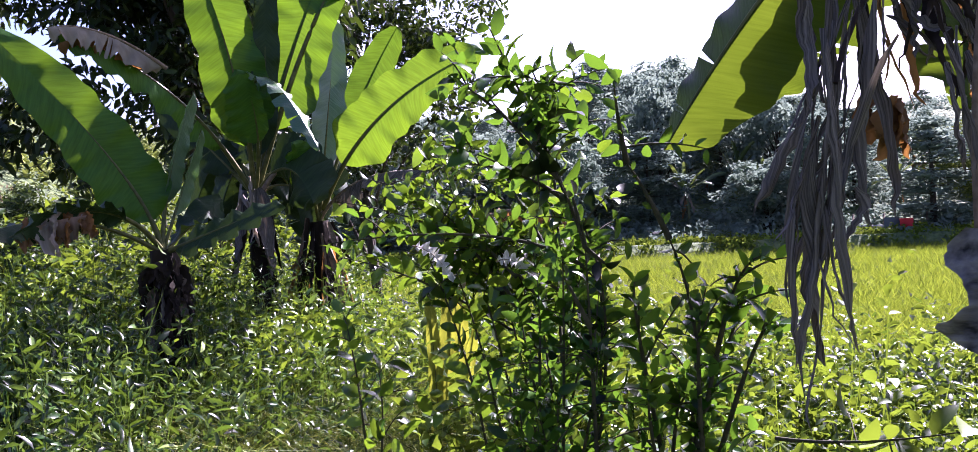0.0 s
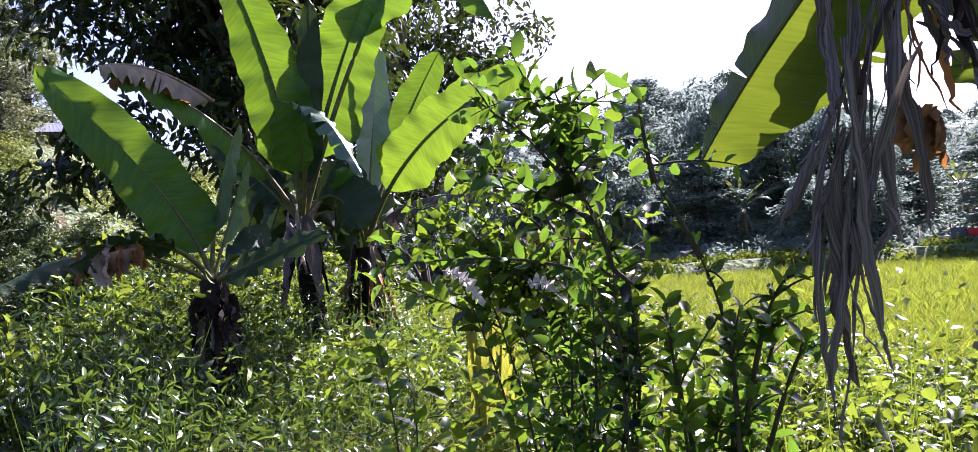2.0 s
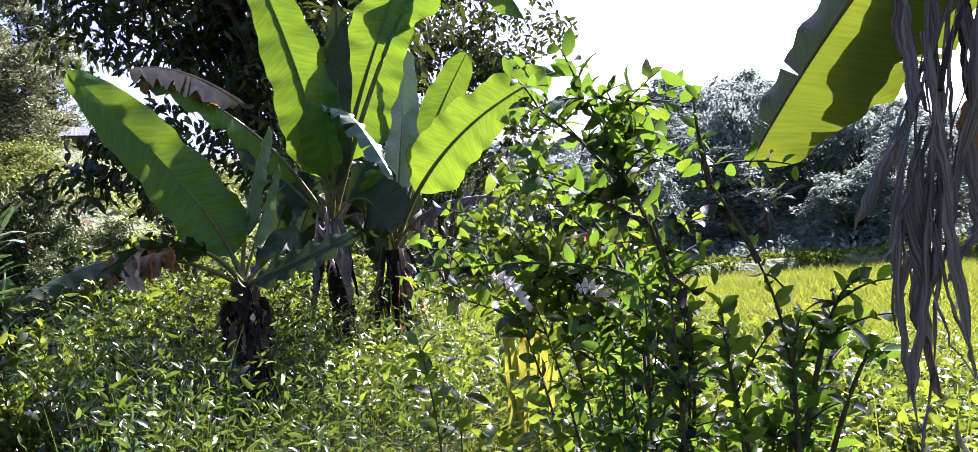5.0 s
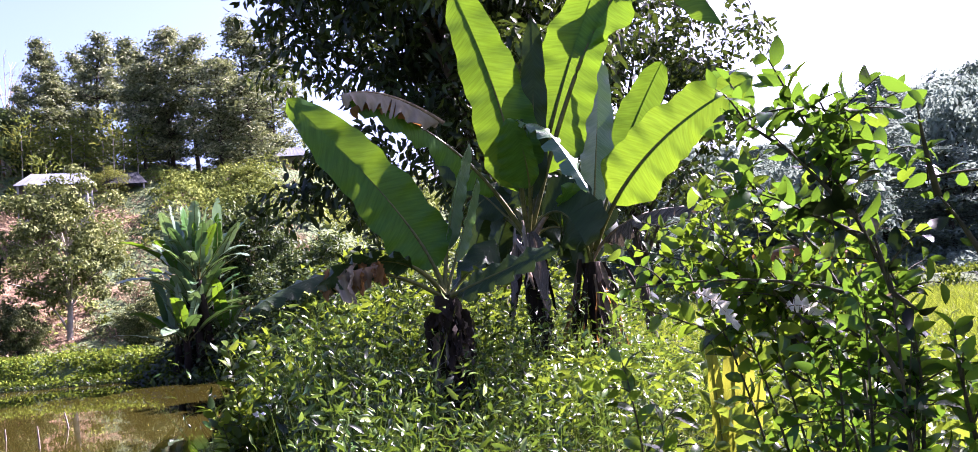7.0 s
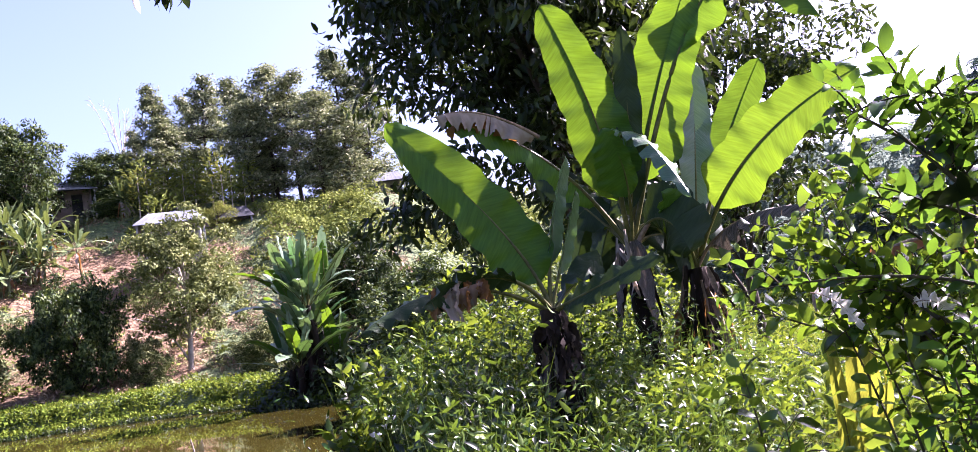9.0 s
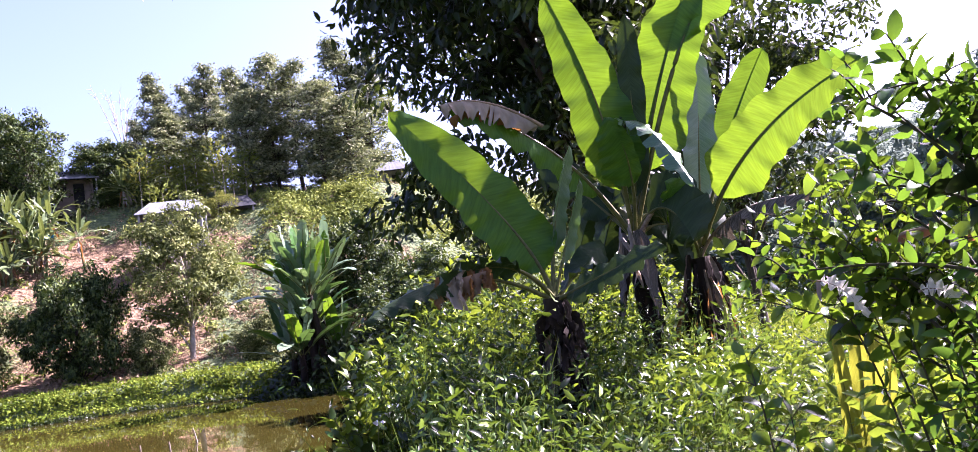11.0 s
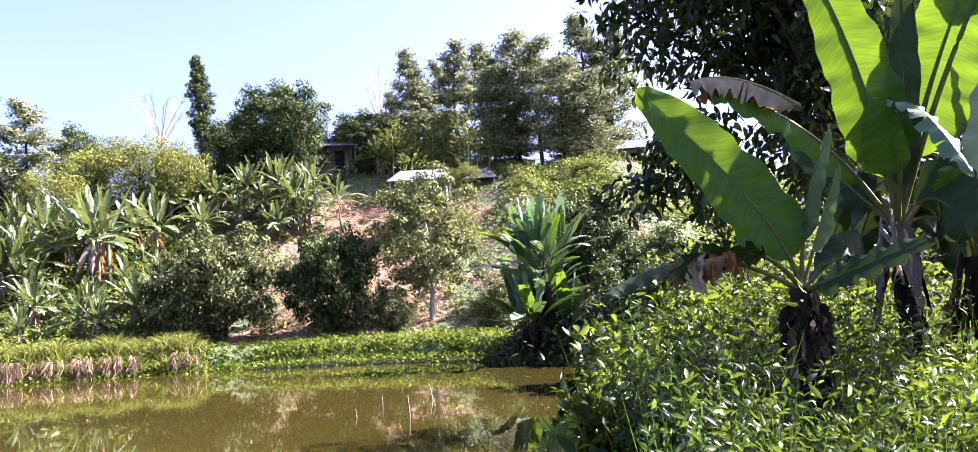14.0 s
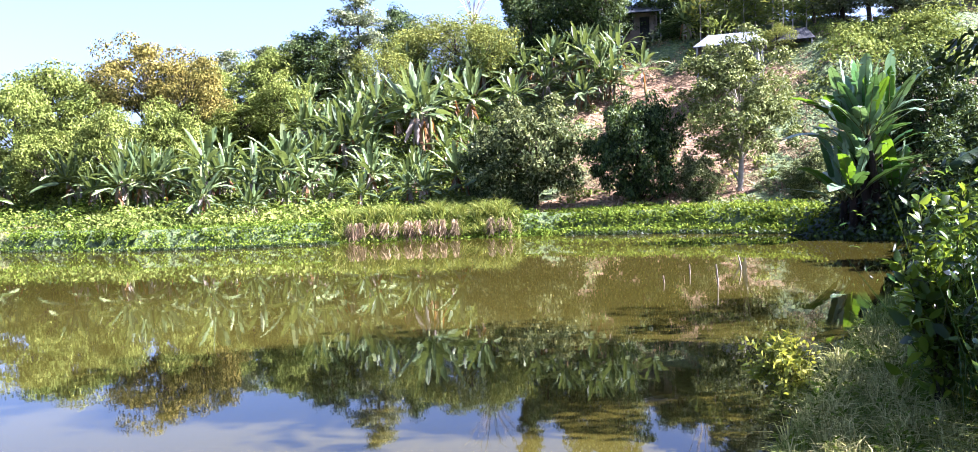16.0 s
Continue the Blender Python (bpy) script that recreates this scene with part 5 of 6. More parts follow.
def dyke(name, label, n, per, az, depth, size, leaf, mat, low=0.25, slim=0.5):
    a = rng.uniform(az[0], az[1], n)
    d = edge(a) + rng.uniform(depth[0], depth[1], n)
    k = bank_keep(a, d)
    a, d = a[k], d[k]
    x, y = polar(a, d)
    n = len(a)
    s = size * rng.uniform(0.5, 1.25, n)
    own = np.repeat(np.arange(n), per)
    off = unit(rng.normal(size=(n * per, 3)))
    off[:, 2] = np.abs(off[:, 2]) - 0.15
    pos = np.stack([x[own], y[own], np.maximum(height(x, y), 0.15)[own] - low], 1) + off * s[own][:, None] * rng.uniform(0.6, 1.05, (n * per, 1))
    pos[:, 2] = np.maximum(pos[:, 2], 0.02)
    lf = leaf * rng.uniform(0.6, 1.4, n * per)
    v, f = cards(pos, np.cross(off, rng.normal(size=(n * per, 3))) + off * 0.4, lf, lf * slim, 0.2, off + rng.normal(size=(n * per, 3)) * 0.4 + (0, 0, 0.3))
    return tagged(bulk(name, v, f, mat), label, "bank plants", kind="stuff")


dyke("bank_plants", "low bright creepers covering the far bank down to the water", 1550, 46, (-93, -53.8), (-0.5, 3.2), 0.42, 0.13, M_BANK)
dyke("bank_plants", "dense round-leaved creepers on the bank below the hut", 980, 48, (-54.2, -33), (-0.5, 2.6), 0.46, 0.13, M_BANK)
a = rng.uniform(-69, -57, 9000)
x, y = polar(a, edge(a) + rng.uniform(-0.3, 2.5, 9000))
v, f = blades(np.stack([x, y, np.maximum(height(x, y), 0.1)], 1), np.stack([rng.normal(0, 0.4, 9000), rng.normal(0, 0.4, 9000), np.ones(9000)], 1), rng.uniform(0.3, 1.2, 9000) * (0.75 + 0.35 * np.sin(a * 3.1) * np.sin(a * 1.3 + 1)), 0.035, 0.9)
tagged(bulk("reeds", v, f, M_GRASS), "tall pale green reeds on the far bank", "reeds", kind="stuff")
a = np.concatenate([rng.uniform(-68.5, -61, 4200), rng.uniform(-59, -57.6, 800)])
a = a[(np.sin(a * 3.7) + np.sin(a * 8.3 + 1) + rng.normal(0, 0.4, len(a))) > -0.1]
x, y = polar(a, edge(a) - rng.uniform(0.0, 0.6, len(a)))
v, f = blades(np.stack([x, y, rng.uniform(0.05, 0.85, len(a)) ** 1.2], 1), np.stack([rng.normal(0, 0.5, len(a)), rng.normal(-0.2, 0.4, len(a)), -np.ones(len(a))], 1), rng.uniform(0.15, 0.6, len(a)), 0.028, 0.3)
v[:, 2] = np.maximum(v[:, 2], 0.0)
tagged(bulk("dry_reeds", v, f, M_STRAW), "pale dead reeds hanging down to the water", "reeds", kind="stuff")

# dark leaf rows added along the waterline to paint the bank's shaded foot
dyke("bank_plants", "dark leaves at the waterline standing in for the bank's shaded foot", 520, 34, (-54, -33), (-0.85, -0.45), 0.26, 0.10, M_TREE)
dyke("bank_plants", "dark leaves at the waterline standing in for the bank's shaded foot", 420, 34, (-93, -69), (-0.85, -0.5), 0.24, 0.10, M_TREE)

# ---- hillside cover ----
rng = np.random.default_rng(32)
bush_cover("hillside_bushes", "mixed green thicket on the hillside", 1350, 92, (-95, -57), (41, 80), 0.88, 0.235, M_TREE_LIGHT, lambda a, d: d > edge(a) + 3)
bush_cover("hillside_bushes", "bright rounded creeper mounds between the hillside bananas", 520, 120, (-95, -58), (41, 62), 1.0, 0.20, M_BANK, lambda a, d: d > edge(a) + 3)
bush_cover("hillside_bushes", "bleached dry bushes and straw on the red slope", 420, 70, (-57, -33), (36, 58), 0.6, 0.22, M_STRAW, lambda a, d: (d > edge(a) + 2.5) & (np.sin(a * 1.7) + np.sin(d * 1.1 + a) > 0.1), 0.8, 0.22)
bush_cover("hillside_bushes", "tall bleached grass on the slope behind the clump", 240, 90, (-37, -29), (33, 47), 0.7, 0.35, M_STRAW, lambda a, d: np.sin(a * 2.1) + np.sin(d * 0.9 + a) > -0.3, 0.8, 0.12)
bush_cover("hillside_bushes", "low dry scrub and grass tufts over the red slope", 1900, 28, (-58, -29), (35, 64), 0.28, 0.15, M_STRAW, lambda a, d: (d > edge(a) + 2) & (np.sin(a * 2.7 + 1) + np.sin(d * 1.3 + a * 0.7) > -0.5), 0.8, 0.3, 0.08)
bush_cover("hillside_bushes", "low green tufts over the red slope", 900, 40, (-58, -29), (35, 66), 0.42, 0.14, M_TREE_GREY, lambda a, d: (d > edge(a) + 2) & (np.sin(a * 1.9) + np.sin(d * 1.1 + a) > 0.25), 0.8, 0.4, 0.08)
bush_cover("hillside_bushes", "lush light green bushes between the shore bananas", 440, 115, (-93, -58), (40.5, 50), 0.95, 0.21, M_TREE_LIGHT, lambda a, d: d > edge(a) + 2.6)
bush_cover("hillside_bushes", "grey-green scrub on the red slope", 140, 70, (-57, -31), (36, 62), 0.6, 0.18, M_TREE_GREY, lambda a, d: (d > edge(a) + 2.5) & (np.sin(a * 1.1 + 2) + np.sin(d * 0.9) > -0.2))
bush_cover("hillside_bushes", "loose thicket under the trees along the ridge", 300, 90, (-58, -30), (61, 74), 1.3, 0.24, M_TREE_RIDGE)
bush_cover("hillside_bushes", "scattered green bushes on the red slope", 150, 60, (-57, -33), (36, 66), 0.55, 0.24, M_TREE_LIGHT, lambda a, d: d > edge(a) + 2.5)
bush_cover("hillside_bushes", "dense pale green creepers on the slope beside the hut", 130, 150, (-37.5, -30.5), (48, 58), 1.1, 0.2, M_TREE_LIGHT)
# bushes in near-black leaf colour, put here for the corner's deep shade
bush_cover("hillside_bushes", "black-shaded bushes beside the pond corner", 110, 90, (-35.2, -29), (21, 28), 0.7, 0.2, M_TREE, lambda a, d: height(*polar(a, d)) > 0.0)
# the clump's shadow at its foot is painted with dark-leaved weeds
bush_cover("hillside_bushes", "weeds round the foot of the banana clump, darkened for its shadow", 130, 90, (-38.5, -31.5), (28.0, 31.0), 1.15, 0.2, M_TREE, lambda a, d: d > edge(a) - 0.9)
bush_cover("hillside_bushes", "tangled green bushes on the slope behind the trees", 360, 70, (-29, -14), (36, 66), 1.0, 0.3, M_TREE_LIGHT)
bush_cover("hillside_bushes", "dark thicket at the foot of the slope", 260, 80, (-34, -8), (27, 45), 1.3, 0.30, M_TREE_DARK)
bush_cover("hillside_bushes", "shaded woodland undergrowth on the hill behind the paddy, tinted for haze", 1000, 50, (-14, 36), (42.5, 84), 0.9, 0.32, M_WOOD_HAZE, None, 0.9)
bush_cover("hillside_bushes", "sunlit shrubs along the paddy's far edge", 340, 60, (-10, 36), (41, 44), 0.5, 0.2, M_BANK)

# dark leaf colour gives the gaps between the bananas their shade
bush_cover("hillside_bushes", "undergrowth between the hillside bananas, dark green to shade the gaps", 300, 90, (-93, -57), (43, 64), 1.0, 0.21, M_TREE_DARK, lambda a, d: d > edge(a) + 4.5)

# ---- trees of the hills: one of each kind, then copies ----
rng = np.random.default_rng(33)
KIND = {}
KIND["round"] = (make_tree("hill_tree", spot(-58, 66), "broad dark green hillside tree", M_TREE_DARK, M_BARK, 8.0, 6.0, 0.12, 130, 105, 0.27, 0.5, 0.18, shell=0.45, spread=0.12, group="hill trees"), 8.0, 6.0)
KIND["light"] = (make_tree("hill_tree", spot(-86, 70), "light green rounded hillside tree", M_TREE_LIGHT, M_BARK, 7.0, 6.0, 0.10, 120, 100, 0.27, 0.5, 0.16, shell=0.45, spread=0.12, group="hill trees"), 7.0, 6.0)
KIND["tall"] = (tall_tree("hill_tree", spot(-47.5, 68), "tall loose-crowned tree on the ridge", M_TREE_RIDGE, M_BARK, 13.0, 4.2, 17, 60, 0.27, 0.08, "hill trees"), 13.0, 4.2)
KIND["slim"] = (tall_tree("hill_tree", spot(-42.2, 64), "tall grey-green tree with a spreading crown", M_TREE_RIDGE, M_BARK, 12.0, 4.5, 13, 60, 0.26, 0.22, "hill trees", 0.75), 12.0, 4.5)
KIND["yellow"] = (make_tree("hill_tree", spot(-71, 62), "yellow-green crowned hillside tree", M_TREE_YELLOW, M_BARK, 6.0, 6.0, 0.20, 66, 115, 0.22, 0.5, 0.14, group="hill trees"), 6.0, 6.0)
KIND["rust"] = (make_tree("hill_tree", spot(-81.5, 58), "hillside tree with rusty yellow tufts", M_TREE_RUST, M_BARK, 7.0, 6.0, 0.50, 60, 190, 0.18, 0.6, 0.16, shell=0.55, spread=0.12, group="hill trees"), 7.0, 6.0)
KIND["grey"] = (make_tree("bush", spot(-59.2, 41.6), "round grey-green bush above the pond", M_BUSH, M_BARK, 4.4, 5.0, 0.03, 190, 100, 0.19, 0.5, 0.10, shell=0.4, spread=0.085, group="slope bushes", category="bush"), 4.4, 5.0)
KIND["dark"] = (make_tree("bush", spot(-52.5, 39.0), "dense dark green bush on the red slope", M_TREE_DARK, M_BARK, 4.4, 5.0, 0.03, 190, 100, 0.20, 0.5, 0.10, shell=0.4, spread=0.085, group="slope bushes", category="bush"), 4.4, 5.0)
KIND["column"] = (tall_tree("hill_tree", spot(-60.2, 68), "narrow columnar tree rising above the ridge", M_TREE_DARK, M_BARK, 12.0, 2.2, 20, 60, 0.22, 0.4, "hill trees", 0.7), 12.0, 2.2)


for kind, (ob, tall0, wide0) in list(KIND.items()):
    KIND[kind] = (ob, crown_top(ob), wide0)


def trees(kind, rows):
    for az, el, r, wide in rows:
        proto, tall0, wide0 = KIND[kind]
        plant_copy(proto, az, r, el, wide, tall0, wide0)


proto_place = {"round": (-52.7, 14.1, 66, 6.2), "light": (-85.0, 8.1, 70, 6.0), "tall": (-43.7, 16.1, 66, 3.8), "slim": (-36.6, 17.0, 62, 4.6),
               "yellow": (-60.5, 10.9, 62, 6.0), "rust": (-79.7, 9.9, 60, 6.4), "grey": (-55.9, 5.4, 41.5, 5.2), "dark": (-49.2, 5.2, 39.5, 3.9), "column": (-57.2, 15.8, 68, 2.0)}
for kind, (az, el, r, wide) in proto_place.items():
    ob, tall0, wide0 = KIND[kind]
    p = spot(az, r, 0.1)
    tall = 2.2 + r * math.tan(radians(el)) - p[2]
    ob.matrix_basis = pose(*[float(q) for q in p], 0, 0, 40) @ Matrix.Diagonal((wide / wide0, wide / wide0, tall / tall0, 1))
trees("round", [(-47.2, 12.3, 64, 4.6), (-50.2, 11.4, 69, 4.0), (-45.4, 10.6, 62, 3.4), (-55.5, 11.7, 64, 4.5), (-51.0, 11.9, 70, 4.5), (-46.2, 12.4, 70, 4.5), (-51.1, 14.1, 62, 5.0), (-69.6, 10.1, 66, 5.0), (-64.0, 11.4, 74, 4.6), (-58.2, 9.8, 62, 4.0), (-54.4, 12.4, 70, 5.0)])
trees("light", [(-86.7, 7.0, 64, 5.0), (-83.4, 7.5, 72, 5.5), (-76.0, 7.9, 70, 5.0), (-72.2, 9.0, 66, 4.6), (-71.8, 7.2, 60, 4.0), (-74.3, 5.7, 62, 4.4), (-68.2, 9.8, 70, 4.4), (-78.7, 4.6, 56, 3.6), (-85.5, 4.3, 58, 4.0), (-32.3, 7.9, 54, 3.0)])
trees("tall", [(-43.2, 14.2, 64, 4.0), (-41.6, 10.8, 63, 3.2), (-36.8, 11.0, 64, 3.6), (-33.6, 11.2, 62, 3.4), (-40.5, 16.5, 66, 4.2), (-38.9, 16.3, 68, 4.4), (-44.9, 13.5, 68, 2.6), (-38.0, 15.3, 62, 3.0), (-32.3, 17.6, 64, 5.0), (-30.2, 16.5, 64, 5.0)])
trees("slim", [(-35.1, 16.5, 60, 4.6), (-38.2, 14.9, 60, 3.6), (-33.7, 15.2, 58, 4.4), (-41.8, 15.4, 72, 3.8), (-31.8, 14.2, 58, 4.6), (-66.9, 12.8, 66, 4.6)])
trees("yellow", [(-62.5, 10.7, 64, 5.0), (-58.7, 10.7, 60, 4.5), (-65.2, 9.3, 60, 4.0), (-40.4, 8.8, 54, 2.2)])
trees("rust", [(-77.4, 8.9, 58, 5.0)])
trees("light", [(-78.6, 6.0, 56, 3.6), (-82.0, 5.6, 55, 3.6)])
trees("round", [(-46.9, 9.5, 61, 2.4)])
trees("slim", [(-76.4, 8.5, 74, 4.2), (-74.7, 9.0, 76, 4.6), (-72.6, 9.2, 74, 4.2), (-70.7, 9.6, 72, 4.4)])
trees("grey", [(-58.4, 3.8, 43, 3.0), (-38.5, 0.9, 36, 2.4), (-45.6, 1.1, 38, 2.0)])
trees("dark", [(-29.5, 2.7, 32, 3.6), (-27.6, 3.7, 30, 4.2), (-32.6, 6.4, 40, 4.0), (-26.1, 2.6, 22, 4.5)])
rng = np.random.default_rng(34)
KIND["wood"] = (make_tree("hill_tree", spot(2, 60), "tall tree of the shaded wood, its leaves tinted blue-grey for haze", M_WOOD_HAZE, M_BARK, 6.5, 5.0, 0.05, 110, 60, 0.34, 0.5, 0.16, shell=0.35, spread=0.12, group="wood behind the paddy", oval=True), 6.5, 5.0)
KIND["spire"] = (tall_tree("hill_tree", spot(8, 70), "tall loose tree rising out of the wood", M_WOOD_HAZE, M_BARK, 12.0, 4.6, 15, 34, 0.34, 0.06, "wood behind the paddy", 0.6), 12.0, 4.6)
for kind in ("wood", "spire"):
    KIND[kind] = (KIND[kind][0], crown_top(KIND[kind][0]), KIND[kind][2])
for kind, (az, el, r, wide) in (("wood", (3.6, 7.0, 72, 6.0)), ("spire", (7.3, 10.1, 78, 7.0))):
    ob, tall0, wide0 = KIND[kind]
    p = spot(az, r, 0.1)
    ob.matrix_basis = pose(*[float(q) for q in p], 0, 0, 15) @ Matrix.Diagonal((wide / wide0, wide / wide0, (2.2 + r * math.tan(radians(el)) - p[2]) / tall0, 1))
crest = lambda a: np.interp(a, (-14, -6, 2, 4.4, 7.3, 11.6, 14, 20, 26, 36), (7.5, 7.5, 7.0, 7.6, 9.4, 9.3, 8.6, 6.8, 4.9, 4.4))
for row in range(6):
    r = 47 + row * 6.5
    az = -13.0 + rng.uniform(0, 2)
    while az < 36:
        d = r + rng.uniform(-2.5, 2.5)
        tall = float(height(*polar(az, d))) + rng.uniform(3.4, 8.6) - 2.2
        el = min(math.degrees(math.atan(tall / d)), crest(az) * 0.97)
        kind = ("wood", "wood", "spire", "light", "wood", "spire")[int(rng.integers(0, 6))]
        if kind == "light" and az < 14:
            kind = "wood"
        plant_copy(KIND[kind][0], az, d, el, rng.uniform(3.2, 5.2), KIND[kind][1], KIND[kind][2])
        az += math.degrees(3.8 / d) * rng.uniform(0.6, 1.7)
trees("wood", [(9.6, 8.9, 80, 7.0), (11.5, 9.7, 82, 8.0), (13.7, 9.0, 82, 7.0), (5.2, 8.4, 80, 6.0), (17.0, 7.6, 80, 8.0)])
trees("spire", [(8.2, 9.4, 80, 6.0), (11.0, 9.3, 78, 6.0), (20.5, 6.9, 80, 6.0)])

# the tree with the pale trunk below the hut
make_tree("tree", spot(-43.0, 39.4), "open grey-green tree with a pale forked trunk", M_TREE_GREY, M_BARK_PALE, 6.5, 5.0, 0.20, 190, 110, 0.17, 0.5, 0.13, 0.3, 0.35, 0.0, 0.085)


def bare_tree(place, tall, wide, count):
    """A leafless tree: trunk, spreading limbs and a crown of fine twigs."""
    ob = root("bare_tree", place, "leafless pale tree on the ridge", "tree", "bare trees")
    parts = [tube(bezier((0, 0, -0.2), (0.15, 0.1, tall * 0.3), (0, 0, tall * 0.6), 10), np.linspace(0.10, 0.05, 10), 7)]
    for k in range(count):
        b = k * 2.4 + rng.normal(0, 0.2)
        reach = wide / 2 * rng.uniform(0.35, 1.0)
        z0 = tall * rng.uniform(0.42, 0.6)
        e = np.array((math.cos(b) * reach, math.sin(b) * reach, tall * rng.uniform(0.78, 0.98) - 0.12 * reach))
        line = bezier((0, 0, z0), np.array((e[0] * 0.45, e[1] * 0.45, z0 + (e[2] - z0) * 0.6)), e, 8)
        parts.append(tube(line, np.linspace(0.04, 0.012, 8), 5))
        for q in range(9):
            a = line[int(rng.integers(3, 8))]
            d = unit(np.array((e[0], e[1], 1.2)) + rng.normal(0, 1.2, 3)) * rng.uniform(0.4, 1.0)
            parts.append(tube(np.array((a, a + d * 0.5 + (0, 0, 0.05), a + d)), np.array((0.014, 0.010, 0.005)), 4))
    v, f = join(parts)
    bulk("trunk", v, f, M_BARK_PALE, ob)
    return ob


az, el = -59.3, 13.6
p = spot(az, 70)
bare_tree(p, 2.2 + 70 * math.tan(radians(el)) - p[2], 4.6, 14)
bare_tree(spot(-45.6, 74), 12.0, 4.4, 10)

# ---- banana plants of the far side ----
rng = np.random.default_rng(36)
clump = far_banana(spot(-35.6, 29.6), "banana clump with upright shining leaves at the pond's corner", 13, 9, 5.3, 20, "", (M_BANANA_SHEEN, M_BANANA_BLUE, M_BANANA_SHEEN, M_BANANA), (18, 90), (0.10, 0.58), (0.34, 0.46), (0.19, 0.26), M_STEM, 0.012, 0, 0.16)
rng = np.random.default_rng(37)
HILL_LABEL = "banana plant on the hillside with stiff spreading leaves"
FAR = [far_banana(spot(-72, 43), HILL_LABEL, 1, 15, 3.6, 0, "hillside banana plants"),
       far_banana(spot(-68, 45), HILL_LABEL, 2, 12, 3.6, 90, "hillside banana plants"),
       far_banana(spot(-76, 46), HILL_LABEL, 3, 11, 3.6, 200, "hillside banana plants", None, (-18, 82))]
ROWS = ((-48.4, 53.4, 1.05), (-66.6, 46.4, 0.80), (-62.4, 51.8, 1.50), (-72.1, 48.0, 1.10), (-76.8, 49.8, 1.20), (-84.3, 55.0, 1.00), (-52.4, 53.0, 0.85), (-55.3, 57.0, 0.85),
        (-59.0, 59.2, 1.00), (-50.6, 60.4, 0.80), (-81.2, 52.8, 1.05), (-87.2, 58.6, 0.75), (-69.0, 56.0, 1.00), (-65.5, 56.5, 1.00), (-61.0, 57.0, 1.00), (-57.0, 55.5, 0.90),
        (-79.0, 51.6, 0.90), (-53.6, 56.2, 0.90), (-46.0, 60.5, 0.90), (-68.3, 99.0, 0.90), (-73.6, 73.3, 0.90))


def hill_banana(k, az, r, size, sink=0.3):
    """One more plant of the three kinds of hillside banana, so many times the first one's size."""
    p = spot(az, r, sink)
    own = FAR[k % 3].scale.x
    copy_thing(FAR[k % 3], pose(p[0], p[1], p[2], 0, 0, rng.uniform(0, 360)) @ Matrix.Scale(size * (1.22 if az < -57 else 1.0) / own, 4))


for k, (az, r, size) in enumerate(ROWS):
    if k < 3:
        p = spot(az, r, 0.3)
        FAR[k].matrix_basis = pose(p[0], p[1], p[2], 0, 0, 40 * k) @ Matrix.Scale(size * (1.22 if az < -57 else 1.0), 4)
    else:
        hill_banana((0, 1, 2, 1)[k % 4], az, r, size)
for k in range(52):
    az = rng.uniform(-74, -50)
    hill_banana(k, az, rng.uniform(53, 63) if az > -60 else rng.uniform(50, 63), rng.uniform(0.65, 1.15))
for k in range(30):
    az = rng.uniform(-78, -57.5)
    hill_banana(k, az, edge(az) + rng.uniform(5, 13), rng.uniform(0.5, 0.85))
for k in range(18):
    az = rng.uniform(-90, -72)
    hill_banana(k, az, edge(az) + rng.uniform(6, 16), rng.uniform(0.6, 1.0))
for k, (az, r, size) in enumerate(((13.0, 49, 1.1), (15.9, 53, 1.2), (17.5, 50, 1.0), (25.1, 50, 1.0), (26, 55, 1.1), (14.2, 56, 1.0))):
    hill_banana(k, az, r, size, 0.1)

# ---- huts, signs and small things ----
M_ROOF = rough_material("metal_roof", (0.085, 0.095, 0.110), (0.150, 0.165, 0.180), 1.5, 0.6, 0.1)
M_ROOF_DULL = rough_material("weathered_roof", (0.022, 0.024, 0.027), (0.045, 0.048, 0.052), 1.5, 0.7, 0.2)
M_PLASTER = rough_material("whitewashed_wall", (0.20, 0.20, 0.20), (0.32, 0.31, 0.30), 2.0, 0.85, 0.2)
M_MUD = rough_material("mud_wall", (0.10, 0.08, 0.07), (0.20, 0.16, 0.13), 2.0, 0.9, 0.3)
# panel colour that paints the unlit inside of doorways and windows
M_DARKHOLE = rough_material("dark_opening", (0.015, 0.015, 0.015), (0.03, 0.03, 0.03), 2.0, 0.9, 0.0)
M_RED = rough_material("red_paint", (0.55, 0.03, 0.03), (0.68, 0.05, 0.05), 3.0, 0.6, 0.1)
M_GREY = rough_material("grey_panel", (0.08, 0.09, 0.10), (0.13, 0.14, 0.155), 3.0, 0.6, 0.1)
M_BLUE = rough_material("blue_paint", (0.018, 0.11, 0.17), (0.03, 0.14, 0.20), 3.0, 0.6, 0.1)
M_CREAM = rough_material("cream_paint", (0.20, 0.18, 0.08), (0.25, 0.23, 0.12), 3.0, 0.6, 0.1)
M_POLE = rough_material("weathered_wood", (0.10, 0.08, 0.06), (0.22, 0.19, 0.15), 12.0, 0.85, 0.4, (1, 1, 0.2))


def boxes(items):
    bm = bmesh.new()
    for size, centre in items:
        box(bm, size, centre)
    bmesh.ops.bevel(bm, geom=bm.edges[:], offset=min(min(s) for s, _ in items) * 0.08, segments=1, affect="EDGES")
    return bm


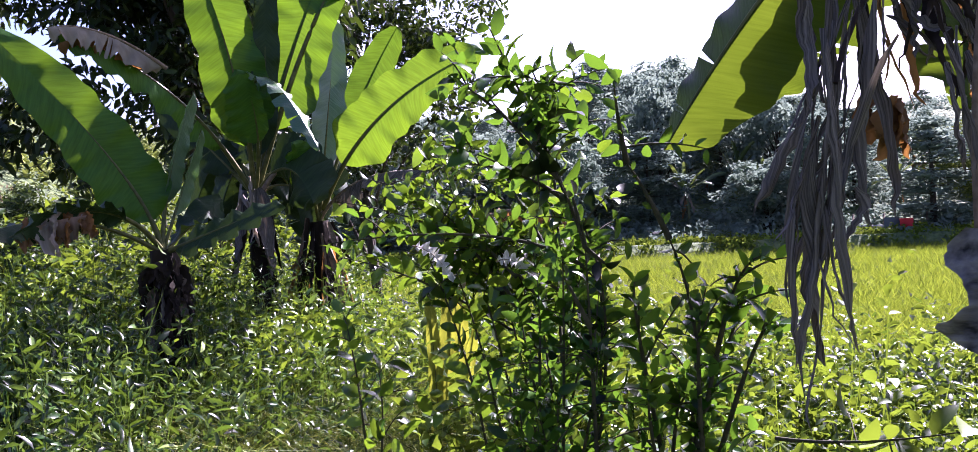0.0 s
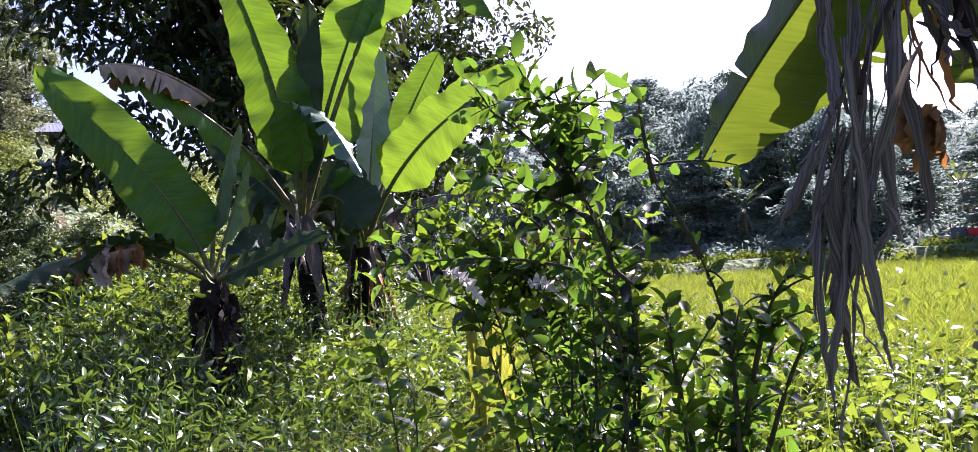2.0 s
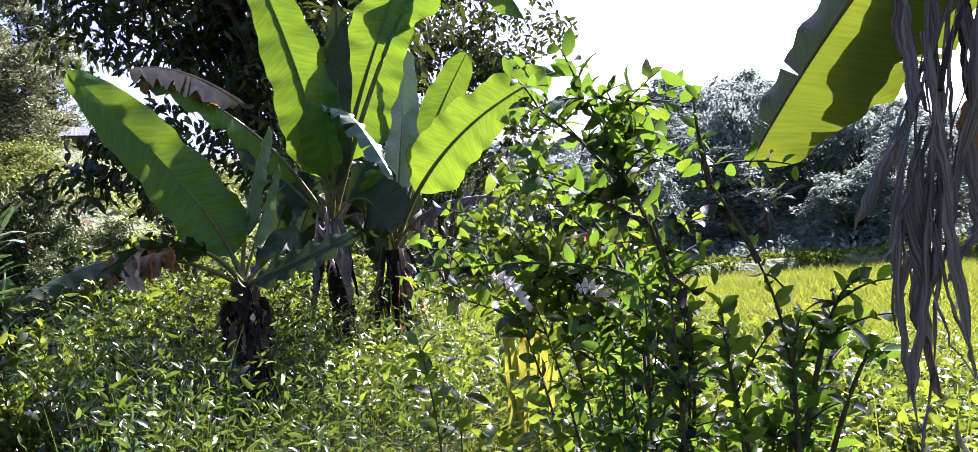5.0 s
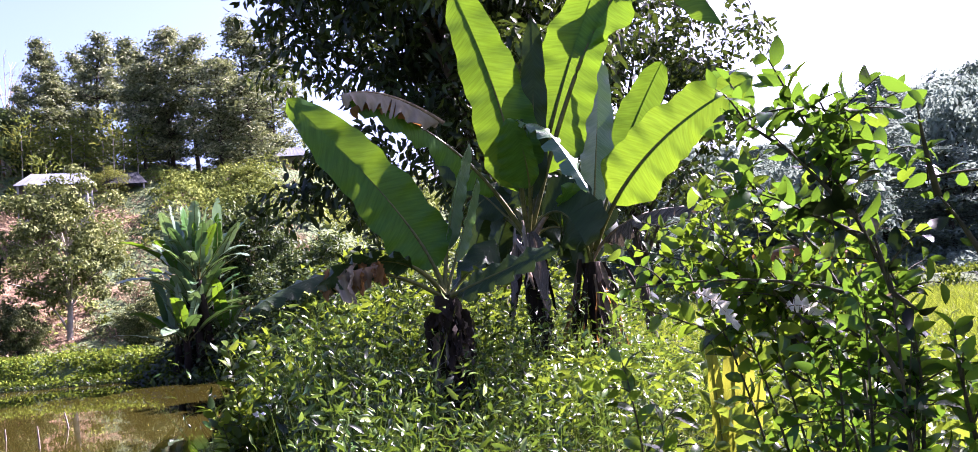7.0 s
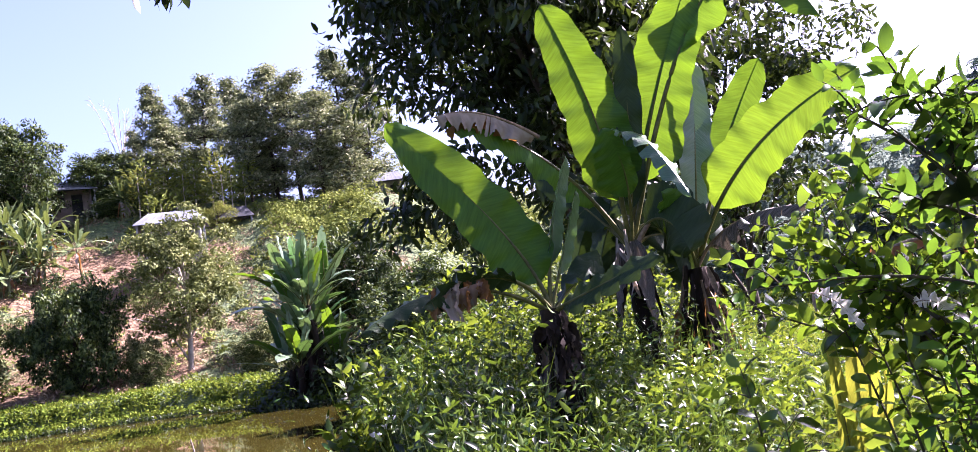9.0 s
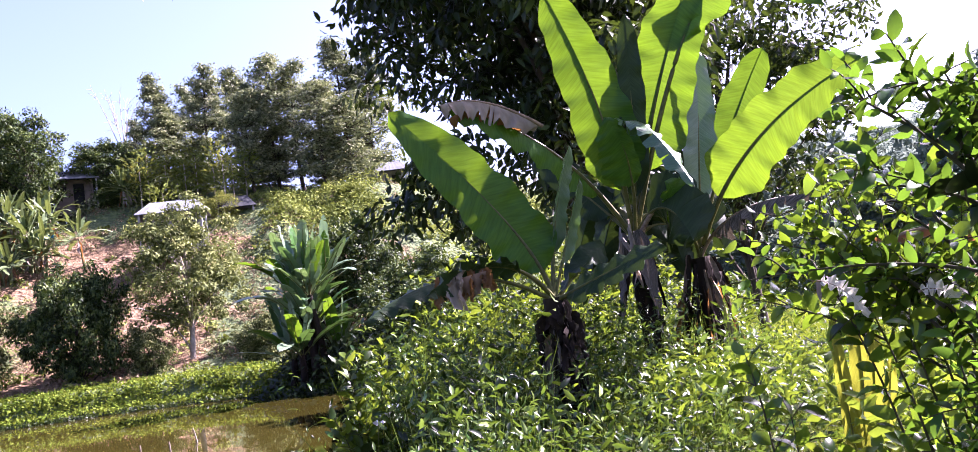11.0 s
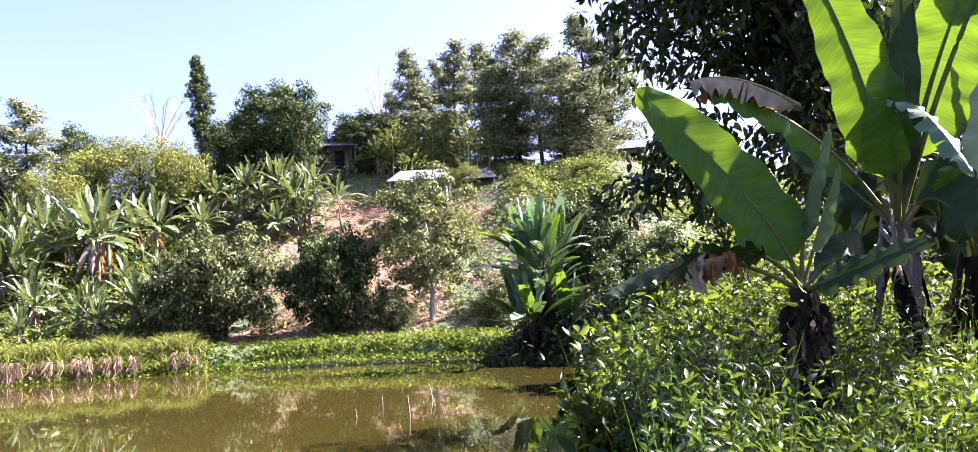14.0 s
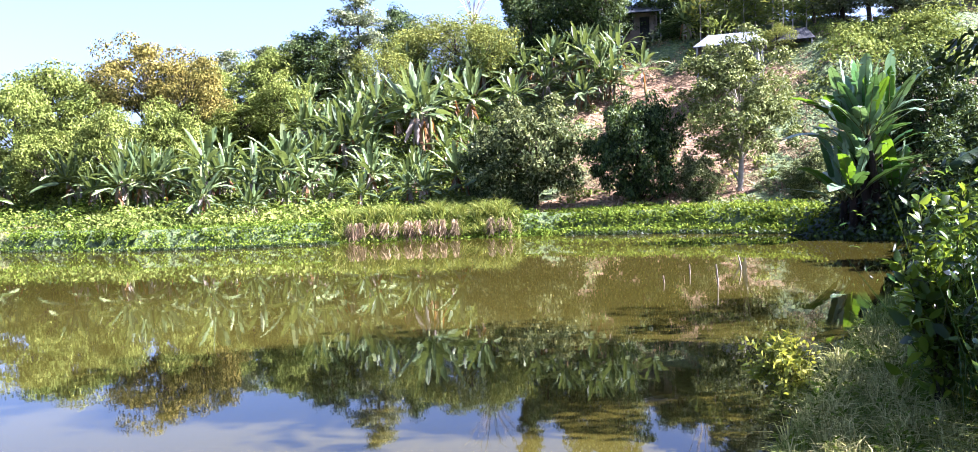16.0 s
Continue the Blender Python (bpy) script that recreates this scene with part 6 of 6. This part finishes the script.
def hut(place, wide, deep, tall, turn, wall_mat, label, roof_mat=None):
    """A small one-room hut: four walls with a doorway, a low gable roof of ribbed sheet."""
    ob = root("hut", place, label, "hut", "", turn)
    t = 0.12
    part("wall", boxes([((wide, t, tall + 0.6), (0, deep / 2, tall / 2 - 0.3)), ((t, deep - 2 * t, tall + 0.6), (-wide / 2 + t / 2, 0, tall / 2 - 0.3)), ((t, deep - 2 * t, tall + 0.6), (wide / 2 - t / 2, 0, tall / 2 - 0.3))]), wall_mat, ob)
    part("front_wall", boxes([((wide * 0.5, t, tall + 0.6), (-wide * 0.25, -deep / 2 + 0.6, tall / 2 - 0.3)), ((wide * 0.22, t, tall + 0.6), (wide * 0.39, -deep / 2 + 0.6, tall / 2 - 0.3)), ((wide * 0.28, t, 0.25), (wide * 0.14, -deep / 2 + 0.6, tall - 0.125))]), wall_mat, ob)
    part("door", boxes([((wide * 0.27, 0.04, tall - 0.3), (wide * 0.14, -deep / 2 + 0.7, tall / 2 - 0.12))]), M_DARKHOLE, ob)
    part("window", boxes([((wide * 0.16, 0.05, 0.5), (-wide * 0.25, -deep / 2 + 0.54, tall * 0.6))]), M_DARKHOLE, ob)
    ex, ey, rx = wide / 2 + 0.4, deep / 2 + 0.45, wide * 0.40
    eave, ridge = tall - 0.10, tall + 0.68
    a, b, c, d = (-ex, -ey, eave), (ex, -ey, eave), (ex, ey, eave), (-ex, ey, eave)
    r0, r1 = (-rx, 0, ridge), (rx, 0, ridge)
    for quad in ((a, b, r1, r0), (c, d, r0, r1), (b, c, r1, r1), (d, a, r0, r0)):
        q = [np.array(v, float) for v in quad]
        n, m = 34, 5
        vs = []
        for dz in (0.0, 0.035):
            for jv in range(m):
                v = jv / (m - 1)
                for k in range(n):
                    u = k / (n - 1)
                    vs.append((q[0] * (1 - u) + q[1] * u) * (1 - v) + (q[3] * (1 - u) + q[2] * u) * v + (0, 0, dz + 0.010 * (k % 4 == 0)))
        fs = []
        for lay in range(2):
            for jv in range(m - 1):
                for k in range(n - 1):
                    p0 = lay * n * m + jv * n + k
                    fs.append((p0, p0 + 1, p0 + n + 1, p0 + n))
        for k in range(n - 1):
            fs.append((k, k + 1, k + 1 + n * m, k + n * m))
        bulk("roof_sheet", np.array(vs), np.array(fs), roof_mat or M_ROOF, ob, False)
    for px in (-1, 1):
        part("post", boxes([((0.10, 0.10, tall + 0.5), (px * (wide / 2 + 0.2), -deep / 2 - 0.3, tall / 2 - 0.3))]), M_PLASTER, ob)
    return ob


def at_eye(az, el, r, drop):
    """A place at elevation el from the viewer's eye, lowered by drop."""
    x, y = polar(az, r)
    return np.array((float(x), float(y), 2.2 + r * math.tan(radians(el)) - drop))


hut(at_eye(-43.2, 7.7, 50, 1.75), 2.9, 2.4, 1.75, 40, M_PLASTER, "small whitewashed hut with a pale metal roof")
hut(at_eye(-39.4, 7.7, 55, 1.3), 1.6, 1.6, 1.3, 35, M_GREY, "little grey shed beside the hut", M_ROOF_DULL)
hut(at_eye(-48.7, 10.1, 64, 1.7), 2.4, 2.4, 1.7, 50, M_MUD, "dark mud-walled hut under the trees with a blue-grey roof")
hut(at_eye(-29.5, 8.9, 62, 2.2), 1.6, 2.0, 2.2, 30, M_PLASTER, "pale building behind the trees on the slope")

board = root("sign_board", spot(-50.4, 55.1), "blue and cream board on two posts", "sign", "", 48)
part("panel", boxes([((0.85, 0.05, 0.26), (0, 0, 1.45))]), M_BLUE, board)
part("panel", boxes([((0.85, 0.05, 0.26), (0, 0, 1.17))]), M_CREAM, board)
for s in (-0.38, 0.38):
    part("post", boxes([((0.06, 0.06, 1.9), (s, 0.06, 0.6))]), M_POLE, board)

barrier = root("barrier", (0, 0, 0), "white pole barrier with red and grey panels beyond the paddy", "barrier")
v, f = tube(np.array(((17.08, 40.58, 1.16), (18.84, 39.79, 1.10), (21.61, 38.36, 0.49))), 0.07, 8)
bulk("pole", v, f, M_PLASTER, barrier)
pr = at_eye(25.4, -1.3, 43.8, 0)
part("panel", boxes([((0.6, 0.05, 0.5), tuple(pr))]), M_RED, barrier)
pg = at_eye(24.6, -1.2, 43.8, 0)
part("panel", boxes([((0.7, 0.05, 0.5), tuple(pg))]), M_GREY, barrier)
for az in (22.5, 24.2, 26.5, 29):
    p = spot(az, 44.1, 0.2)
    v, f = tube(np.array((p, p + (0, 0, 1.0), (p[0], p[1], float(pr[2])))), 0.05, 7)
    bulk("post", v, f, M_POLE, barrier)

for k, (az, el, r, tall, lx, ly) in enumerate(((-44.7, -8.2, 17.5, 0.40, -0.06, 0.0), (-46.4, -7.4, 19.5, 0.22, -0.03, 0.0), (-48.0, -8.0, 18.0, 0.16, -0.08, 0.0), (-43.1, -7.3, 20.0, 0.32, -0.25, 0.1))):
    x, y = polar(az, r)
    stick = root("stick", (float(x), float(y), 0), "grey dead stick standing in the pond", "stick", "sticks in the water")
    v, f = tube(bezier((0, 0, -0.5), (lx * 0.5, ly * 0.5, tall * 0.4), (lx, ly, tall), 8), np.linspace(0.022, 0.014, 8), 7)
    bulk("wood", v, f, M_POLE, stick)

for k in range(12):
    az = -45.0 + k * 0.55 + rng.normal(0, 0.15)
    r = 58 + rng.uniform(-2, 3)
    slender = root("slender_tree", spot(az, r, 0.1), "slender pale-stemmed young tree behind the hut", "tree", "slender trees")
    tall = rng.uniform(2.4, 3.6)
    v, f = tube(bezier((0, 0, -0.2), (0.1, 0, tall / 2), (0.05, 0.05, tall), 8), np.linspace(0.045, 0.03, 8), 7)
    bulk("trunk", v, f, M_BARK_PALE, slender)
    m = 200
    u = rng.uniform(0.35, 1.15, m)
    off = rng.normal(0, 1, (m, 3)) * (0.42, 0.42, 0.2)
    v, f = cards(np.stack([0 * u, 0 * u, u * tall], 1) + off, off * (1, 1, 0.3) + rng.normal(0, 0.3, (m, 3)) + (0, 0, 0.25), 0.40, 0.12)
    bulk("foliage", v, f, M_TREE_LIGHT if k % 3 else M_TREE_YELLOW, slender)

# leafy twig hanging into view from a branch overhead
twig = root("hanging_twig", (0, 0, 0), "dark leafy twig hanging down against the sky", "twig")
t0 = np.array((-4.071, 4.472, 4.672))
v, f = tube(bezier(t0 + (0, 0, 1.2), t0 + (0, 0, 0.4), t0 + (0, 0, -0.1), 8), 0.01, 6)
bulk("branch", v, f, M_TWIG, twig)
m = 130
pos = t0 + np.stack([rng.normal(0, 0.13, m), rng.normal(0, 0.10, m), rng.uniform(-0.05, 0.35, m)], 1)
v, f = oval_leaves(pos, rng.normal(0, 1, (m, 3)) * (0.45, 0.45, 0.2) - (0, 0, 0.9), 0.15 * rng.uniform(0.7, 1.2, m), 0.062, 0.1, 0.3)
bulk("foliage", v, f, M_TREE, twig)

M_PETAL = rough_material("pale_petal", (0.62, 0.60, 0.66), (0.78, 0.76, 0.80), 30.0, 0.6, 0.1)
for k, q in enumerate(((-3.031, 4.888, 1.549), (-2.989, 4.914, 1.601), (-3.020, 4.776, 1.519))):
    flower = root("wild_flower", q, "small pale wild flower among the weeds", "flower", "wild flowers", 50 * k)
    b = np.arange(6) * 1.05
    v, f = oval_leaves(np.zeros((6, 3)), np.stack([np.cos(b), np.sin(b) - 0.4, 0.5 + 0 * b], 1), 0.05, 0.034, 0.1, 0.3)
    bulk("petal", v, f, M_PETAL, flower)
    v, f = tube(np.array(((0, 0, 0), (0.01, 0.02, -0.12), (0, 0.05, -0.3))), 0.003, 5)
    bulk("stalk", v, f, M_RIB, flower)
